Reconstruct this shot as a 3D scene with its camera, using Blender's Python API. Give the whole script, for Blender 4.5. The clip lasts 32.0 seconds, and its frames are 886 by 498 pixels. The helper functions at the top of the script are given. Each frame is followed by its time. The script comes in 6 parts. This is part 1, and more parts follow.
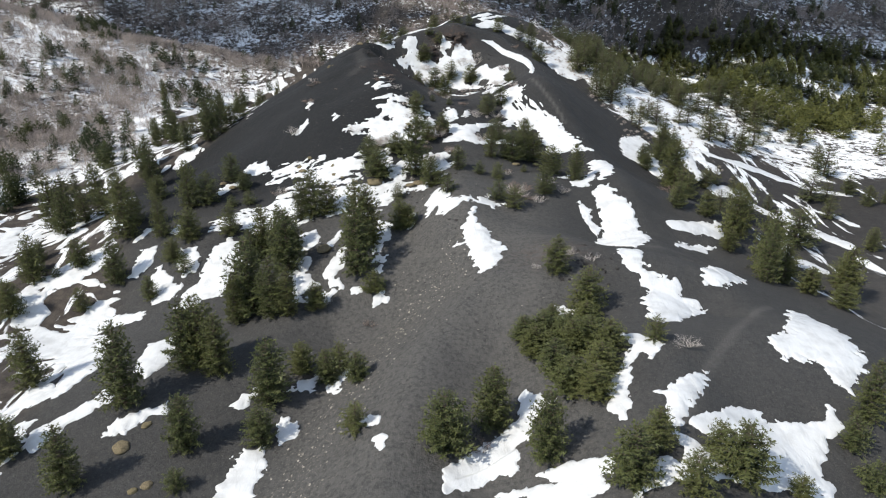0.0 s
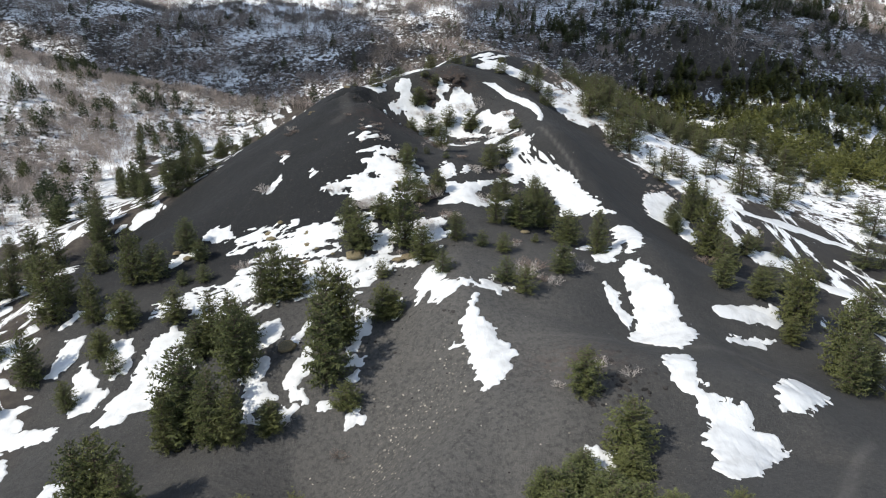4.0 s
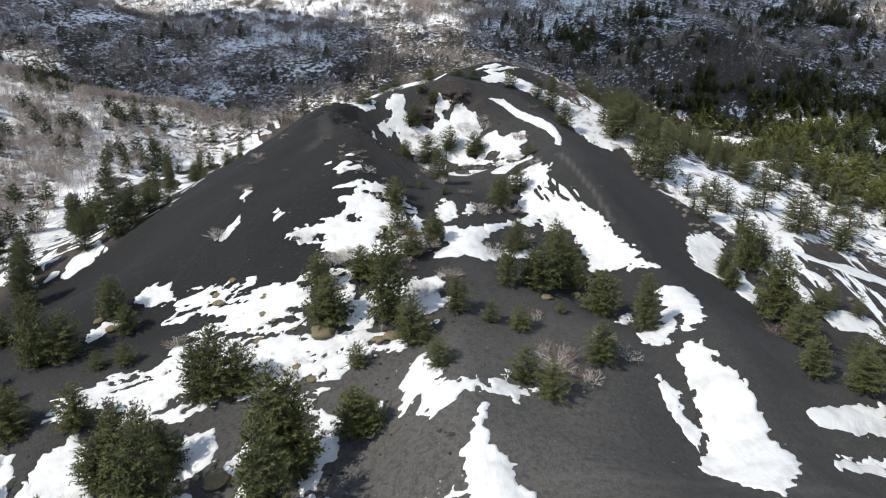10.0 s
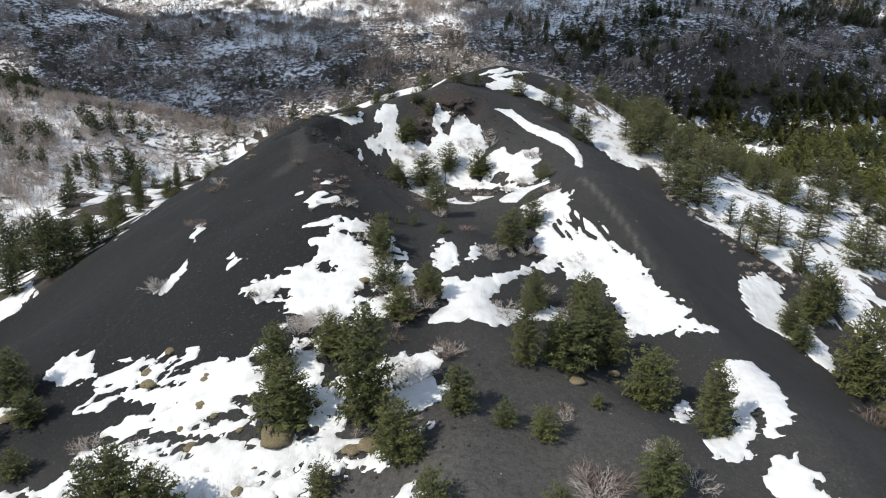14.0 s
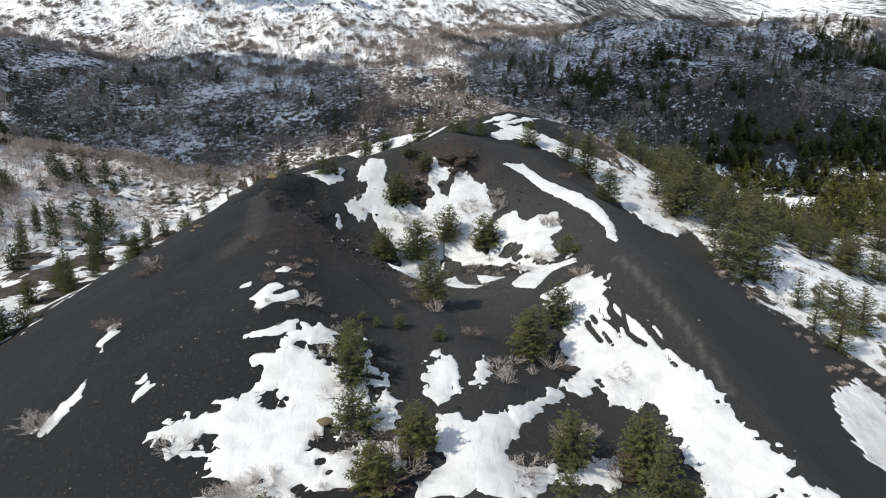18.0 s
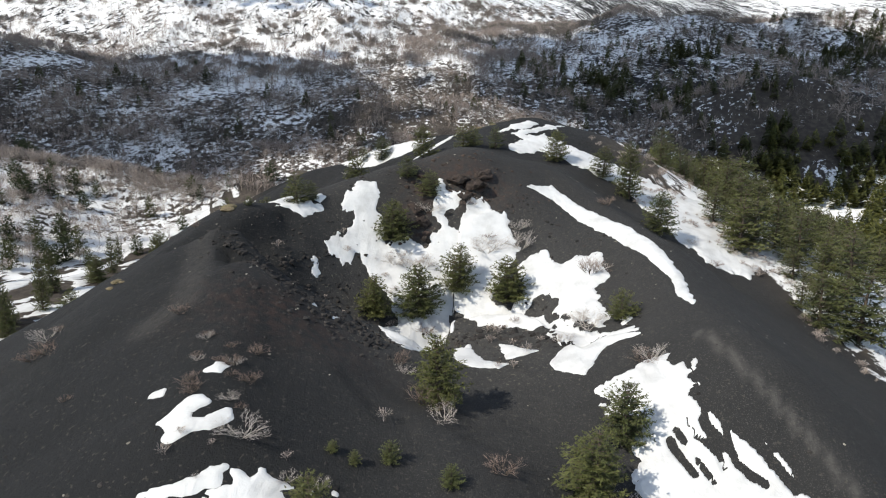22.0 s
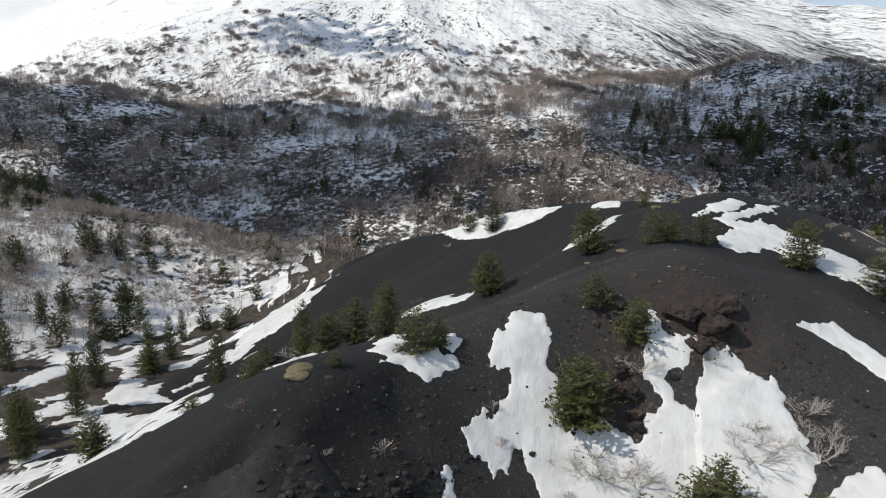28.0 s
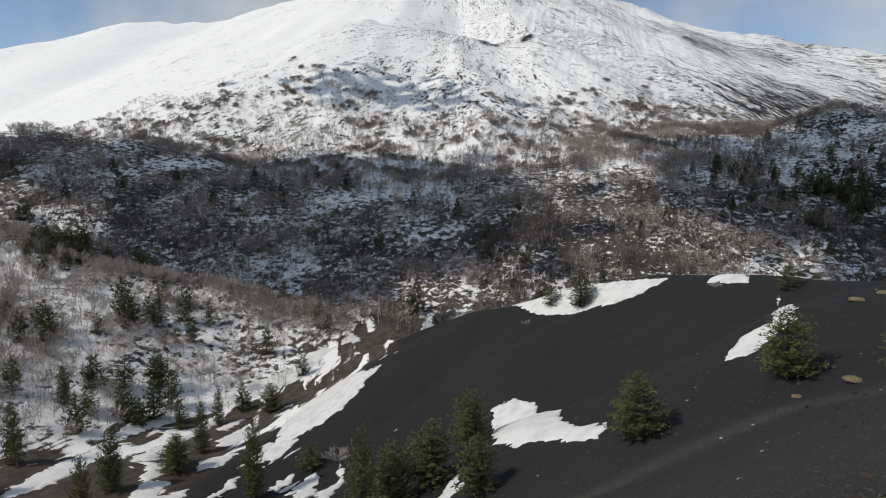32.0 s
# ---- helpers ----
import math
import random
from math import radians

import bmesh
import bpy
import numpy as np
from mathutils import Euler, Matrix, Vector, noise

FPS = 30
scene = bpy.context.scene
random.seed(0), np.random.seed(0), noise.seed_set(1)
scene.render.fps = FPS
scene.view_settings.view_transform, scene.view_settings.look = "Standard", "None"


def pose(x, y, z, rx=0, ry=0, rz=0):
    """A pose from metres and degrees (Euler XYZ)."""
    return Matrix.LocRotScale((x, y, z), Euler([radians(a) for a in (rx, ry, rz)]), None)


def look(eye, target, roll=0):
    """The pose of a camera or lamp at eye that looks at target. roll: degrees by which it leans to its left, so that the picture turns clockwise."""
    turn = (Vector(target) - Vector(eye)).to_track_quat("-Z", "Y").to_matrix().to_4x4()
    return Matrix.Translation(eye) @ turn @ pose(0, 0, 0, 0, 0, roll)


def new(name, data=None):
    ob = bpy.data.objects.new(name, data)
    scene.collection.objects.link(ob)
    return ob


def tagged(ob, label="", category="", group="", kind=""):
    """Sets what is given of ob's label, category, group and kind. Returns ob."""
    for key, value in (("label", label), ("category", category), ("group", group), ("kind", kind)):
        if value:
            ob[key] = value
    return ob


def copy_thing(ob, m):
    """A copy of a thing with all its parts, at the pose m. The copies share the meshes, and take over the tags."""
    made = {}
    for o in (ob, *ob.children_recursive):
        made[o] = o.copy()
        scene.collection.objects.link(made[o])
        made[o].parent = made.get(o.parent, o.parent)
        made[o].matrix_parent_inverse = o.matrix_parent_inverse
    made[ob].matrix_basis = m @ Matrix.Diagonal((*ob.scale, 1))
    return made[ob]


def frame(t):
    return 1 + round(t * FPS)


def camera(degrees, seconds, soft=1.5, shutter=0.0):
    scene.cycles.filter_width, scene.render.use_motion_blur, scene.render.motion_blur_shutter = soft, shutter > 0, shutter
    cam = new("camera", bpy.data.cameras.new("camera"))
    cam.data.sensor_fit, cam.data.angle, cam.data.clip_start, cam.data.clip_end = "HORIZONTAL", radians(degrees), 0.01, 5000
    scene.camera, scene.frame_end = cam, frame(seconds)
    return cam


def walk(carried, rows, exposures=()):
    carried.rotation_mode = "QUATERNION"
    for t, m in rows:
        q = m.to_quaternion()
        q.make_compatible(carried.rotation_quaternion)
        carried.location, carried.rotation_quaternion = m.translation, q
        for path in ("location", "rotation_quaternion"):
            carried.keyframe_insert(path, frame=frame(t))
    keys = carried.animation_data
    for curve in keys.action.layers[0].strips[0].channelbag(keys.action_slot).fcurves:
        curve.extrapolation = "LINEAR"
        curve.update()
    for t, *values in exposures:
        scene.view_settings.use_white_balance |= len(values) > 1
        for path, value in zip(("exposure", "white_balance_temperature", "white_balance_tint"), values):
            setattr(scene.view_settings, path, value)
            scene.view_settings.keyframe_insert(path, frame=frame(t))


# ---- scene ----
cam = camera(68.7, 32.0, soft=1.1)
PATH = [
    (0, (0.956, -1.091, 58.913), (0.945, 0.777, 58.197), 0.0),
    (1, (1.348, 6.689, 58.984), (1.337, 8.566, 58.294), 0.0),
    (2, (1.691, 14.718, 58.922), (1.678, 16.604, 58.257), 0.0),
    (3, (1.887, 22.397, 59.175), (1.874, 24.29, 58.529), 0.0),
    (3.5, (1.982, 25.92, 59.068), (1.969, 27.817, 58.436), 0.0),
    (5.5, (2.178, 41.477, 59.103), (2.164, 43.389, 58.515), 0.1),
    (6, (2.395, 44.68, 59.135), (2.379, 46.591, 58.547), 0.0),
    (7, (2.452, 49.067, 59.095), (2.436, 50.978, 58.505), 0.1),
    (8, (2.618, 53.401, 58.995), (2.6, 55.312, 58.405), 0.1),
    (9, (2.609, 58.63, 58.812), (2.589, 60.541, 58.222), 0.1),
    (10, (2.729, 64.418, 58.765), (2.708, 66.329, 58.175), 0.0),
    (11, (2.818, 71.062, 58.823), (2.795, 72.973, 58.233), -0.0),
    (12, (2.787, 78.1, 58.842), (2.765, 80.012, 58.255), 0.0),
    (13, (2.883, 85.375, 58.972), (2.86, 87.287, 58.385), 0.0),
    (14, (3.005, 92.655, 59.082), (2.98, 94.567, 58.496), -0.1),
    (14.5, (2.939, 96.587, 59.043), (2.915, 98.499, 58.458), 0.0),
    (16.5, (3.122, 111.516, 59.105), (3.096, 113.442, 58.568), -0.2),
    (17, (3.116, 115.439, 59.127), (3.089, 117.376, 58.631), -0.2),
    (17.5, (3.152, 119.196, 59.183), (3.126, 121.14, 58.716), -0.2),
    (18, (3.308, 123.059, 59.325), (3.279, 125.004, 58.859), -0.2),
    (19, (3.676, 130.583, 59.523), (3.643, 132.527, 59.055), -0.4),
    (20, (3.618, 137.979, 59.668), (3.584, 139.924, 59.201), -0.3),
    (21, (3.218, 145.785, 59.917), (3.182, 147.73, 59.45), -0.3),
    (22, (1.905, 153.244, 60.068), (1.868, 155.189, 59.601), -0.3),
    (23, (-0.077, 160.354, 60.26), (-0.115, 162.298, 59.792), -0.2),
    (24, (-2.314, 167.627, 60.466), (-2.366, 169.571, 59.999), -0.2),
    (24.5, (-3.497, 171.633, 60.626), (-3.565, 173.577, 60.159), -0.2),
    (25, (-4.783, 175.308, 61.01), (-4.865, 177.254, 60.559), -0.2),
    (25.5, (-6.012, 179.021, 61.264), (-6.123, 180.972, 60.839), -0.2),
    (27.5, (-10.836, 193.135, 62.063), (-11.074, 195.09, 61.719), 0.3),
    (28, (-12.201, 196.676, 62.353), (-12.475, 198.631, 62.03), 0.3),
    (29, (-14.932, 203.585, 62.801), (-15.249, 205.539, 62.516), 0.4),
    (30, (-17.659, 210.072, 63.198), (-18.009, 212.025, 62.95), 0.4),
    (31, (-20.591, 216.851, 63.572), (-20.977, 218.802, 63.365), 0.4),
    (32, (-23.513, 223.088, 64.012), (-23.933, 225.036, 63.845), 0.3),
]
walk(cam, [(t, look(eye, target, roll)) for t, eye, target, roll in PATH], [(0, 0.49, 6800, 8), (14, 0.43, 6900, 8), (17, 0.37, 6950, 8), (19, 0.27, 6950, 8), (21, 0.36, 7000, 8), (25, 0.55, 7050, 8), (28, 0.03, 7000, 8), (32, -0.24, 7100, 8)])

# ---- light ----
world = bpy.data.worlds.new("sky")
scene.world = world
world.use_nodes = True
wn = world.node_tree.nodes
sky = wn.new("ShaderNodeTexSky")
sky.sky_type, sky.sun_disc = "NISHITA", False
sky.sun_elevation, sky.sun_rotation = radians(44), radians(236)
sky.altitude, sky.air_density, sky.dust_density = 2400, 1.0, 0.5
wn["Background"].inputs["Strength"].default_value = 0.15
# thin broken cloud over the blue
puff, veil, haze, turn = wn.new("ShaderNodeTexNoise"), wn.new("ShaderNodeMapRange"), wn.new("ShaderNodeMix"), wn.new("ShaderNodeMapping")
turn.inputs["Scale"].default_value = (-1, 1, 1)
puff.inputs["Scale"].default_value, puff.inputs["Detail"].default_value = 2.2, 6.0
veil.inputs["From Min"].default_value, veil.inputs["From Max"].default_value, veil.inputs["To Max"].default_value = 0.46, 0.62, 0.75
haze.data_type = "RGBA"
haze.inputs[7].default_value = (4.4, 4.7, 5.1, 1.0)
for a, b in ((wn.new("ShaderNodeTexCoord").outputs["Generated"], turn.inputs["Vector"]), (turn.outputs["Vector"], puff.inputs["Vector"]), (puff.outputs["Fac"], veil.inputs["Value"]), (veil.outputs[0], haze.inputs[0]), (sky.outputs["Color"], haze.inputs[6]), (haze.outputs[2], wn["Background"].inputs["Color"])):
    world.node_tree.links.new(a, b)
sun = new("sun", bpy.data.lights.new("sun", "SUN"))
sun.data.energy, sun.data.angle, sun.data.color = 3.45, radians(0.53), (1.0, 0.95, 0.88)
sun.matrix_world = look((0, 0, 0), (0.60, 0.40, -0.70))


# ---- tools ----
def lattice(ix, iy, seed):
    n = (ix.astype(np.int64) * 374761393 + iy.astype(np.int64) * 668265263 + seed * 974711) & 0xFFFFFFFF
    n = ((n ^ (n >> 13)) * 1274126177) & 0xFFFFFFFF
    return ((n ^ (n >> 16)) & 0xFFFF) / 65535.0


def grain(x, y, seed=0):
    """Smooth noise from 0 to 1, one feature a metre."""
    x, y = np.broadcast_arrays(np.asarray(x, float), np.asarray(y, float))
    ix, iy = np.floor(x), np.floor(y)
    fx, fy = x - ix, y - iy
    fx, fy = fx * fx * (3 - 2 * fx), fy * fy * (3 - 2 * fy)
    a = lattice(ix, iy, seed) * (1 - fx) + lattice(ix + 1, iy, seed) * fx
    b = lattice(ix, iy + 1, seed) * (1 - fx) + lattice(ix + 1, iy + 1, seed) * fx
    return a * (1 - fy) + b * fy


def cloudy(x, y, size, seed=0, octaves=4):
    """Layered noise about 0, from about -0.5 to 0.5, with its largest features size metres across."""
    total, weight, sum_w = 0, 1.0, 0.0
    for k in range(octaves):
        total = total + weight * (grain(x / size * 2**k + 17.3 * k, y / size * 2**k - 9.1 * k, seed + k) - 0.5)
        sum_w += weight
        weight *= 0.55
    return total / sum_w * 1.5


def step01(a, b, v):
    s = np.clip((v - a) / (b - a), 0, 1)
    return s * s * (3 - 2 * s)


def net(name, verts, faces, smooth=True):
    """A mesh from arrays of corners and of faces, all of the same number of corners."""
    verts, faces = np.asarray(verts, np.float32), np.asarray(faces, np.int32)
    me = bpy.data.meshes.new(name)
    n, k = faces.shape
    me.vertices.add(len(verts))
    me.vertices.foreach_set("co", verts.ravel())
    me.loops.add(n * k)
    me.loops.foreach_set("vertex_index", faces.ravel())
    me.polygons.add(n)
    me.polygons.foreach_set("loop_start", np.arange(0, n * k, k, dtype=np.int32))
    me.polygons.foreach_set("use_smooth", np.full(n, smooth))
    me.update(calc_edges=True)
    return me


def mark(me, name, values):
    me.attributes.new(name, "FLOAT", "POINT").data.foreach_set("value", np.asarray(values, np.float32).ravel())


def part(name, me, material, parent, label=""):
    """One mesh object under a thing or under a part."""
    ob = new(name, me)
    if material and not me.materials:
        me.materials.append(material)
    ob.parent = parent
    return tagged(ob, label)


# ---- materials ----
class Sheet:
    """A node material in the making."""

    def __init__(self, name, rough=0.9):
        self.mat = bpy.data.materials.new(name)
        self.mat.use_nodes = True
        self.tree = self.mat.node_tree
        self.shader = self.tree.nodes["Principled BSDF"]
        self.shader.inputs["Roughness"].default_value = rough
        self.shader.inputs["Specular IOR Level"].default_value = 0.25
        self.place = self.node("ShaderNodeNewGeometry").outputs["Position"]

    def node(self, kind, **values):
        nd = self.tree.nodes.new(kind)
        for key, value in values.items():
            if key == "operation":
                nd.operation = value
            elif key == "blend":
                nd.data_type, nd.blend_type = "RGBA", value
        return nd

    def link(self, a, b):
        self.tree.links.new(a, b)

    def set(self, socket, value):
        if isinstance(value, (int, float, tuple)):
            socket.default_value = value
        else:
            self.link(value, socket)

    def noise(self, scale, detail=4.0, rough=0.55, stretch=(1, 1, 1), turn=0.0, warp=0.0, at=None):
        mp = self.node("ShaderNodeMapping")
        mp.inputs["Scale"].default_value = stretch
        mp.inputs["Rotation"].default_value = (0, 0, radians(turn))
        self.link(at or self.place, mp.inputs["Vector"])
        nd = self.node("ShaderNodeTexNoise")
        nd.inputs["Scale"].default_value, nd.inputs["Detail"].default_value = scale, detail
        nd.inputs["Roughness"].default_value, nd.inputs["Distortion"].default_value = rough, warp
        self.link(mp.outputs["Vector"], nd.inputs["Vector"])
        return nd.outputs["Fac"]

    def math(self, op, a, b=0.0, c=0.0):
        nd = self.node("ShaderNodeMath", operation=op)
        for n, v in enumerate((a, b, c)):
            self.set(nd.inputs[n], v)
        return nd.outputs[0]

    def ramp(self, value, low, high, to_low=0.0, to_high=1.0):
        nd = self.node("ShaderNodeMapRange")
        nd.interpolation_type = "SMOOTHSTEP"
        for n, v in enumerate((value, low, high, to_low, to_high)):
            self.set(nd.inputs[n], v)
        return nd.outputs[0]

    def mix(self, factor, a, b, blend="MIX"):
        nd = self.node("ShaderNodeMix", blend=blend)
        self.set(nd.inputs[0], factor)
        for socket, v in ((nd.inputs[6], a), (nd.inputs[7], b)):
            self.set(socket, (*v, 1.0) if isinstance(v, tuple) and len(v) == 3 else v)
        return nd.outputs[2]

    def attribute(self, name):
        nd = self.node("ShaderNodeAttribute")
        nd.attribute_name = name
        return nd.outputs["Fac"]

    def each(self):
        return self.node("ShaderNodeObjectInfo").outputs["Random"]

    def island(self):
        return self.node("ShaderNodeNewGeometry").outputs["Random Per Island"]

    def bump(self, height, distance, strength=1.0, under=None):
        nd = self.node("ShaderNodeBump")
        nd.inputs["Distance"].default_value, nd.inputs["Strength"].default_value = distance, strength
        self.set(nd.inputs["Height"], height)
        if under is not None:
            self.link(under, nd.inputs["Normal"])
        return nd.outputs["Normal"]

    def done(self, colour, normal=None, rough=None):
        self.set(self.shader.inputs["Base Color"], (*colour, 1.0) if isinstance(colour, tuple) else colour)
        if normal is not None:
            self.link(normal, self.shader.inputs["Normal"])
        if rough is not None:
            self.set(self.shader.inputs["Roughness"], rough)
        return self.mat


def ground_material():
    """Black volcanic ash with cinders, brown earth in the valley, worn paths, and snow lying in streaks where little melts."""
    m = Sheet("volcanic_ash", 0.95)
    broad, mid, fine = m.noise(0.035, 5), m.noise(0.4, 5, 0.6), m.noise(3.2, 4, 0.65)
    tone = m.mix(m.ramp(broad, 0.35, 0.68), (0.0295, 0.0310, 0.0325), (0.0455, 0.0465, 0.0475))
    tone = m.mix(m.ramp(mid, 0.42, 0.75, 0, 0.55), tone, (0.062, 0.061, 0.060))
    tone = m.mix(m.ramp(fine, 0.3, 0.75, 0, 0.7), tone, (0.019, 0.019, 0.0195))
    tone = m.mix(m.math("MULTIPLY", m.attribute("front"), m.ramp(m.noise(1.3, 5, 0.7), 0.3, 0.6, 0.2, 0.9)), tone, (0.092, 0.089, 0.085))
    tone = m.mix(m.ramp(m.attribute("front"), 0.0, 0.3, 0.8, 0.0), tone, (0.023, 0.0235, 0.0245))
    tone = m.mix(m.math("MULTIPLY", m.attribute("black"), 0.97), tone, (0.0135, 0.0145, 0.016))
    grit = m.math("MULTIPLY", m.ramp(m.noise(2.6, 3, 0.6), 0.60, 0.68), m.attribute("grit"))
    tone = m.mix(m.math("MULTIPLY", grit, 0.7), tone, (0.20, 0.18, 0.145))
    pepper = m.ramp(m.noise(8.0, 3, 0.6), 0.58, 0.66, 0, 0.55)
    pepper = m.math("MULTIPLY", pepper, m.math("MULTIPLY_ADD", m.attribute("black"), -0.95, 1.0))
    tone = m.mix(pepper, tone, (0.105, 0.100, 0.094))
    rust = m.math("MULTIPLY", m.ramp(m.noise(0.9, 4), 0.35, 0.7), m.attribute("rust"))
    tone = m.mix(m.math("MULTIPLY", rust, 0.8), tone, (0.075, 0.042, 0.032))
    tread = m.math("MULTIPLY", m.attribute("trail"), m.ramp(m.noise(1.6, 4), 0.25, 0.6, 0.35, 1.0))
    tone = m.mix(m.math("MULTIPLY", tread, 0.62), tone, (0.105, 0.10, 0.095))
    earth = m.mix(m.ramp(mid, 0.35, 0.7), (0.042, 0.036, 0.032), (0.08, 0.068, 0.058))
    tone = m.mix(m.attribute("earth"), tone, earth)
    # snow of the valley and the mountain: long streaks near by, mottled in the woods, streaks down the slope high up
    streak = m.noise(0.13, 6, 0.6, (1.0, 0.3, 1.0), 14, 0.6)
    mottle = m.math("MULTIPLY_ADD", m.noise(0.34, 5, 0.75), 0.74, m.math("MULTIPLY", m.noise(0.06, 5, 0.6), 0.26))
    down = m.node("ShaderNodeCombineXYZ")
    m.link(m.attribute("fan"), down.inputs[0])
    m.link(m.attribute("run"), down.inputs[1])
    rill, speck = m.noise(0.03, 7, 0.62, warp=0.5, at=down.outputs[0]), m.noise(0.14, 5, 0.7, warp=0.3, at=down.outputs[0])
    rocky = m.math("MULTIPLY_ADD", rill, 0.36, m.math("MULTIPLY", speck, 0.64))
    high, wood = m.attribute("high"), m.attribute("wood")
    low = m.math("ADD", m.math("MULTIPLY", streak, m.math("SUBTRACT", 1.0, wood)), m.math("MULTIPLY", mottle, wood))
    field = m.math("ADD", m.math("MULTIPLY", low, m.math("SUBTRACT", 1.0, high)), m.math("MULTIPLY", rocky, high))
    snow = m.attribute("snow")
    cover = m.ramp(m.math("ADD", field, m.math("MULTIPLY_ADD", snow, 0.62, -0.81)), -0.012, 0.02)
    cover = m.math("MULTIPLY", cover, m.ramp(snow, 0.02, 0.1))
    white = m.mix(m.noise(0.06, 4), (0.70, 0.725, 0.76), (0.82, 0.83, 0.84))
    tone = m.mix(cover, tone, white)
    relief = m.bump(m.noise(5.5, 4, 0.7), 0.16, 0.8)
    relief = m.bump(m.noise(0.9, 5, 0.65), 0.3, 0.7, relief)
    return m.done(tone, relief)


def snow_material():
    m = Sheet("old_snow", 0.55)
    tone = m.mix(m.ramp(m.noise(0.35, 5), 0.4, 0.75), (0.63, 0.645, 0.66), (0.49, 0.50, 0.51))
    dust = m.ramp(m.noise(6.0, 4, 0.7), 0.66, 0.8, 0, 0.35)
    tone = m.mix(dust, tone, (0.4, 0.38, 0.36))
    relief = m.bump(m.noise(0.75, 5, 0.6, (1.0, 0.45, 1.0), 3, 0.5), 0.22, 0.8)
    return m.done(tone, m.bump(m.noise(7, 3), 0.03, 0.5, relief))


def needle_material(name, dark, bright, tipped=False):
    m = Sheet(name, 0.6)
    # young tips yellower; the crown's inner shade is put into the colour too
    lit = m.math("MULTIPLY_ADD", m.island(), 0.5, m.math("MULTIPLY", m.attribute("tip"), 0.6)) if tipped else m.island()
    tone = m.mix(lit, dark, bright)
    tone = m.mix(m.ramp(m.each(), 0, 1, 0.0, 0.6), tone, tuple(0.55 * a + 0.45 * b for a, b in zip(bright, (0.11, 0.105, 0.03))))
    m.shader.inputs["Transmission Weight"].default_value = 0.0
    return m.done(tone)


def bark_material(name, one, two, scale=6.0):
    m = Sheet(name, 0.9)
    tone = m.mix(m.ramp(m.noise(scale, 4, 0.6, (1, 1, 0.3)), 0.35, 0.7), one, two)
    return m.done(tone, m.bump(m.noise(scale * 3, 3), 0.02))


def twig_material(name, one, two):
    m = Sheet(name, 0.9)
    return m.done(m.mix(m.island(), one, two))


def stone_material(name, one, two):
    m = Sheet(name, 0.95)
    tone = m.mix(m.island(), one, two)
    tone = m.mix(m.ramp(m.noise(5, 4), 0.4, 0.75, 0, 0.5), tone, tuple(0.5 * v for v in one))
    return m.done(tone, m.bump(m.noise(9, 4), 0.05))


def cushion_material():
    m = Sheet("thorn_cushion", 1.0)
    tone = m.mix(m.ramp(m.noise(7, 4, 0.7), 0.35, 0.65), (0.10, 0.082, 0.055), (0.24, 0.195, 0.125))
    tone = m.mix(m.ramp(m.each(), 0, 1, 0, 0.4), tone, (0.13, 0.12, 0.06))
    return m.done(tone, m.bump(m.noise(22, 3), 0.06))


ASH = ground_material()
SNOW = snow_material()
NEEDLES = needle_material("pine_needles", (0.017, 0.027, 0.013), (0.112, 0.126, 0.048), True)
NEEDLES_WOOD = needle_material("plantation_needles", (0.036, 0.045, 0.016), (0.165, 0.168, 0.048))
NEEDLES_FAR = needle_material("dark_needles", (0.022, 0.032, 0.015), (0.06, 0.075, 0.028))
PINE_BARK = bark_material("pine_bark", (0.07, 0.055, 0.045), (0.14, 0.11, 0.09))
PALE_BARK = bark_material("pale_bark", (0.33, 0.30, 0.27), (0.5, 0.47, 0.43))
TWIGS_PALE = twig_material("pale_twigs", (0.34, 0.30, 0.28), (0.60, 0.56, 0.53))
TWIGS_RUST = twig_material("rusty_twigs", (0.17, 0.125, 0.105), (0.30, 0.23, 0.20))
TWIGS_VALLEY = twig_material("valley_twigs", (0.23, 0.195, 0.175), (0.46, 0.40, 0.365))
TWIGS_DARK = twig_material("dark_scrub", (0.076, 0.068, 0.064), (0.185, 0.163, 0.150))
TWIGS_SCRUB = twig_material("grey_scrub", (0.13, 0.115, 0.105), (0.30, 0.265, 0.245))
TWIGS_FAR = twig_material("wood_twigs", (0.17, 0.14, 0.125), (0.40, 0.34, 0.31))
STONE_BLACK = stone_material("black_cinder", (0.018, 0.017, 0.017), (0.05, 0.046, 0.044))
STONE_PALE = stone_material("pale_pebbles", (0.15, 0.14, 0.12), (0.38, 0.35, 0.30))
STONE_RED = stone_material("red_scoria", (0.036, 0.028, 0.025), (0.088, 0.062, 0.052))
CUSHION = cushion_material()


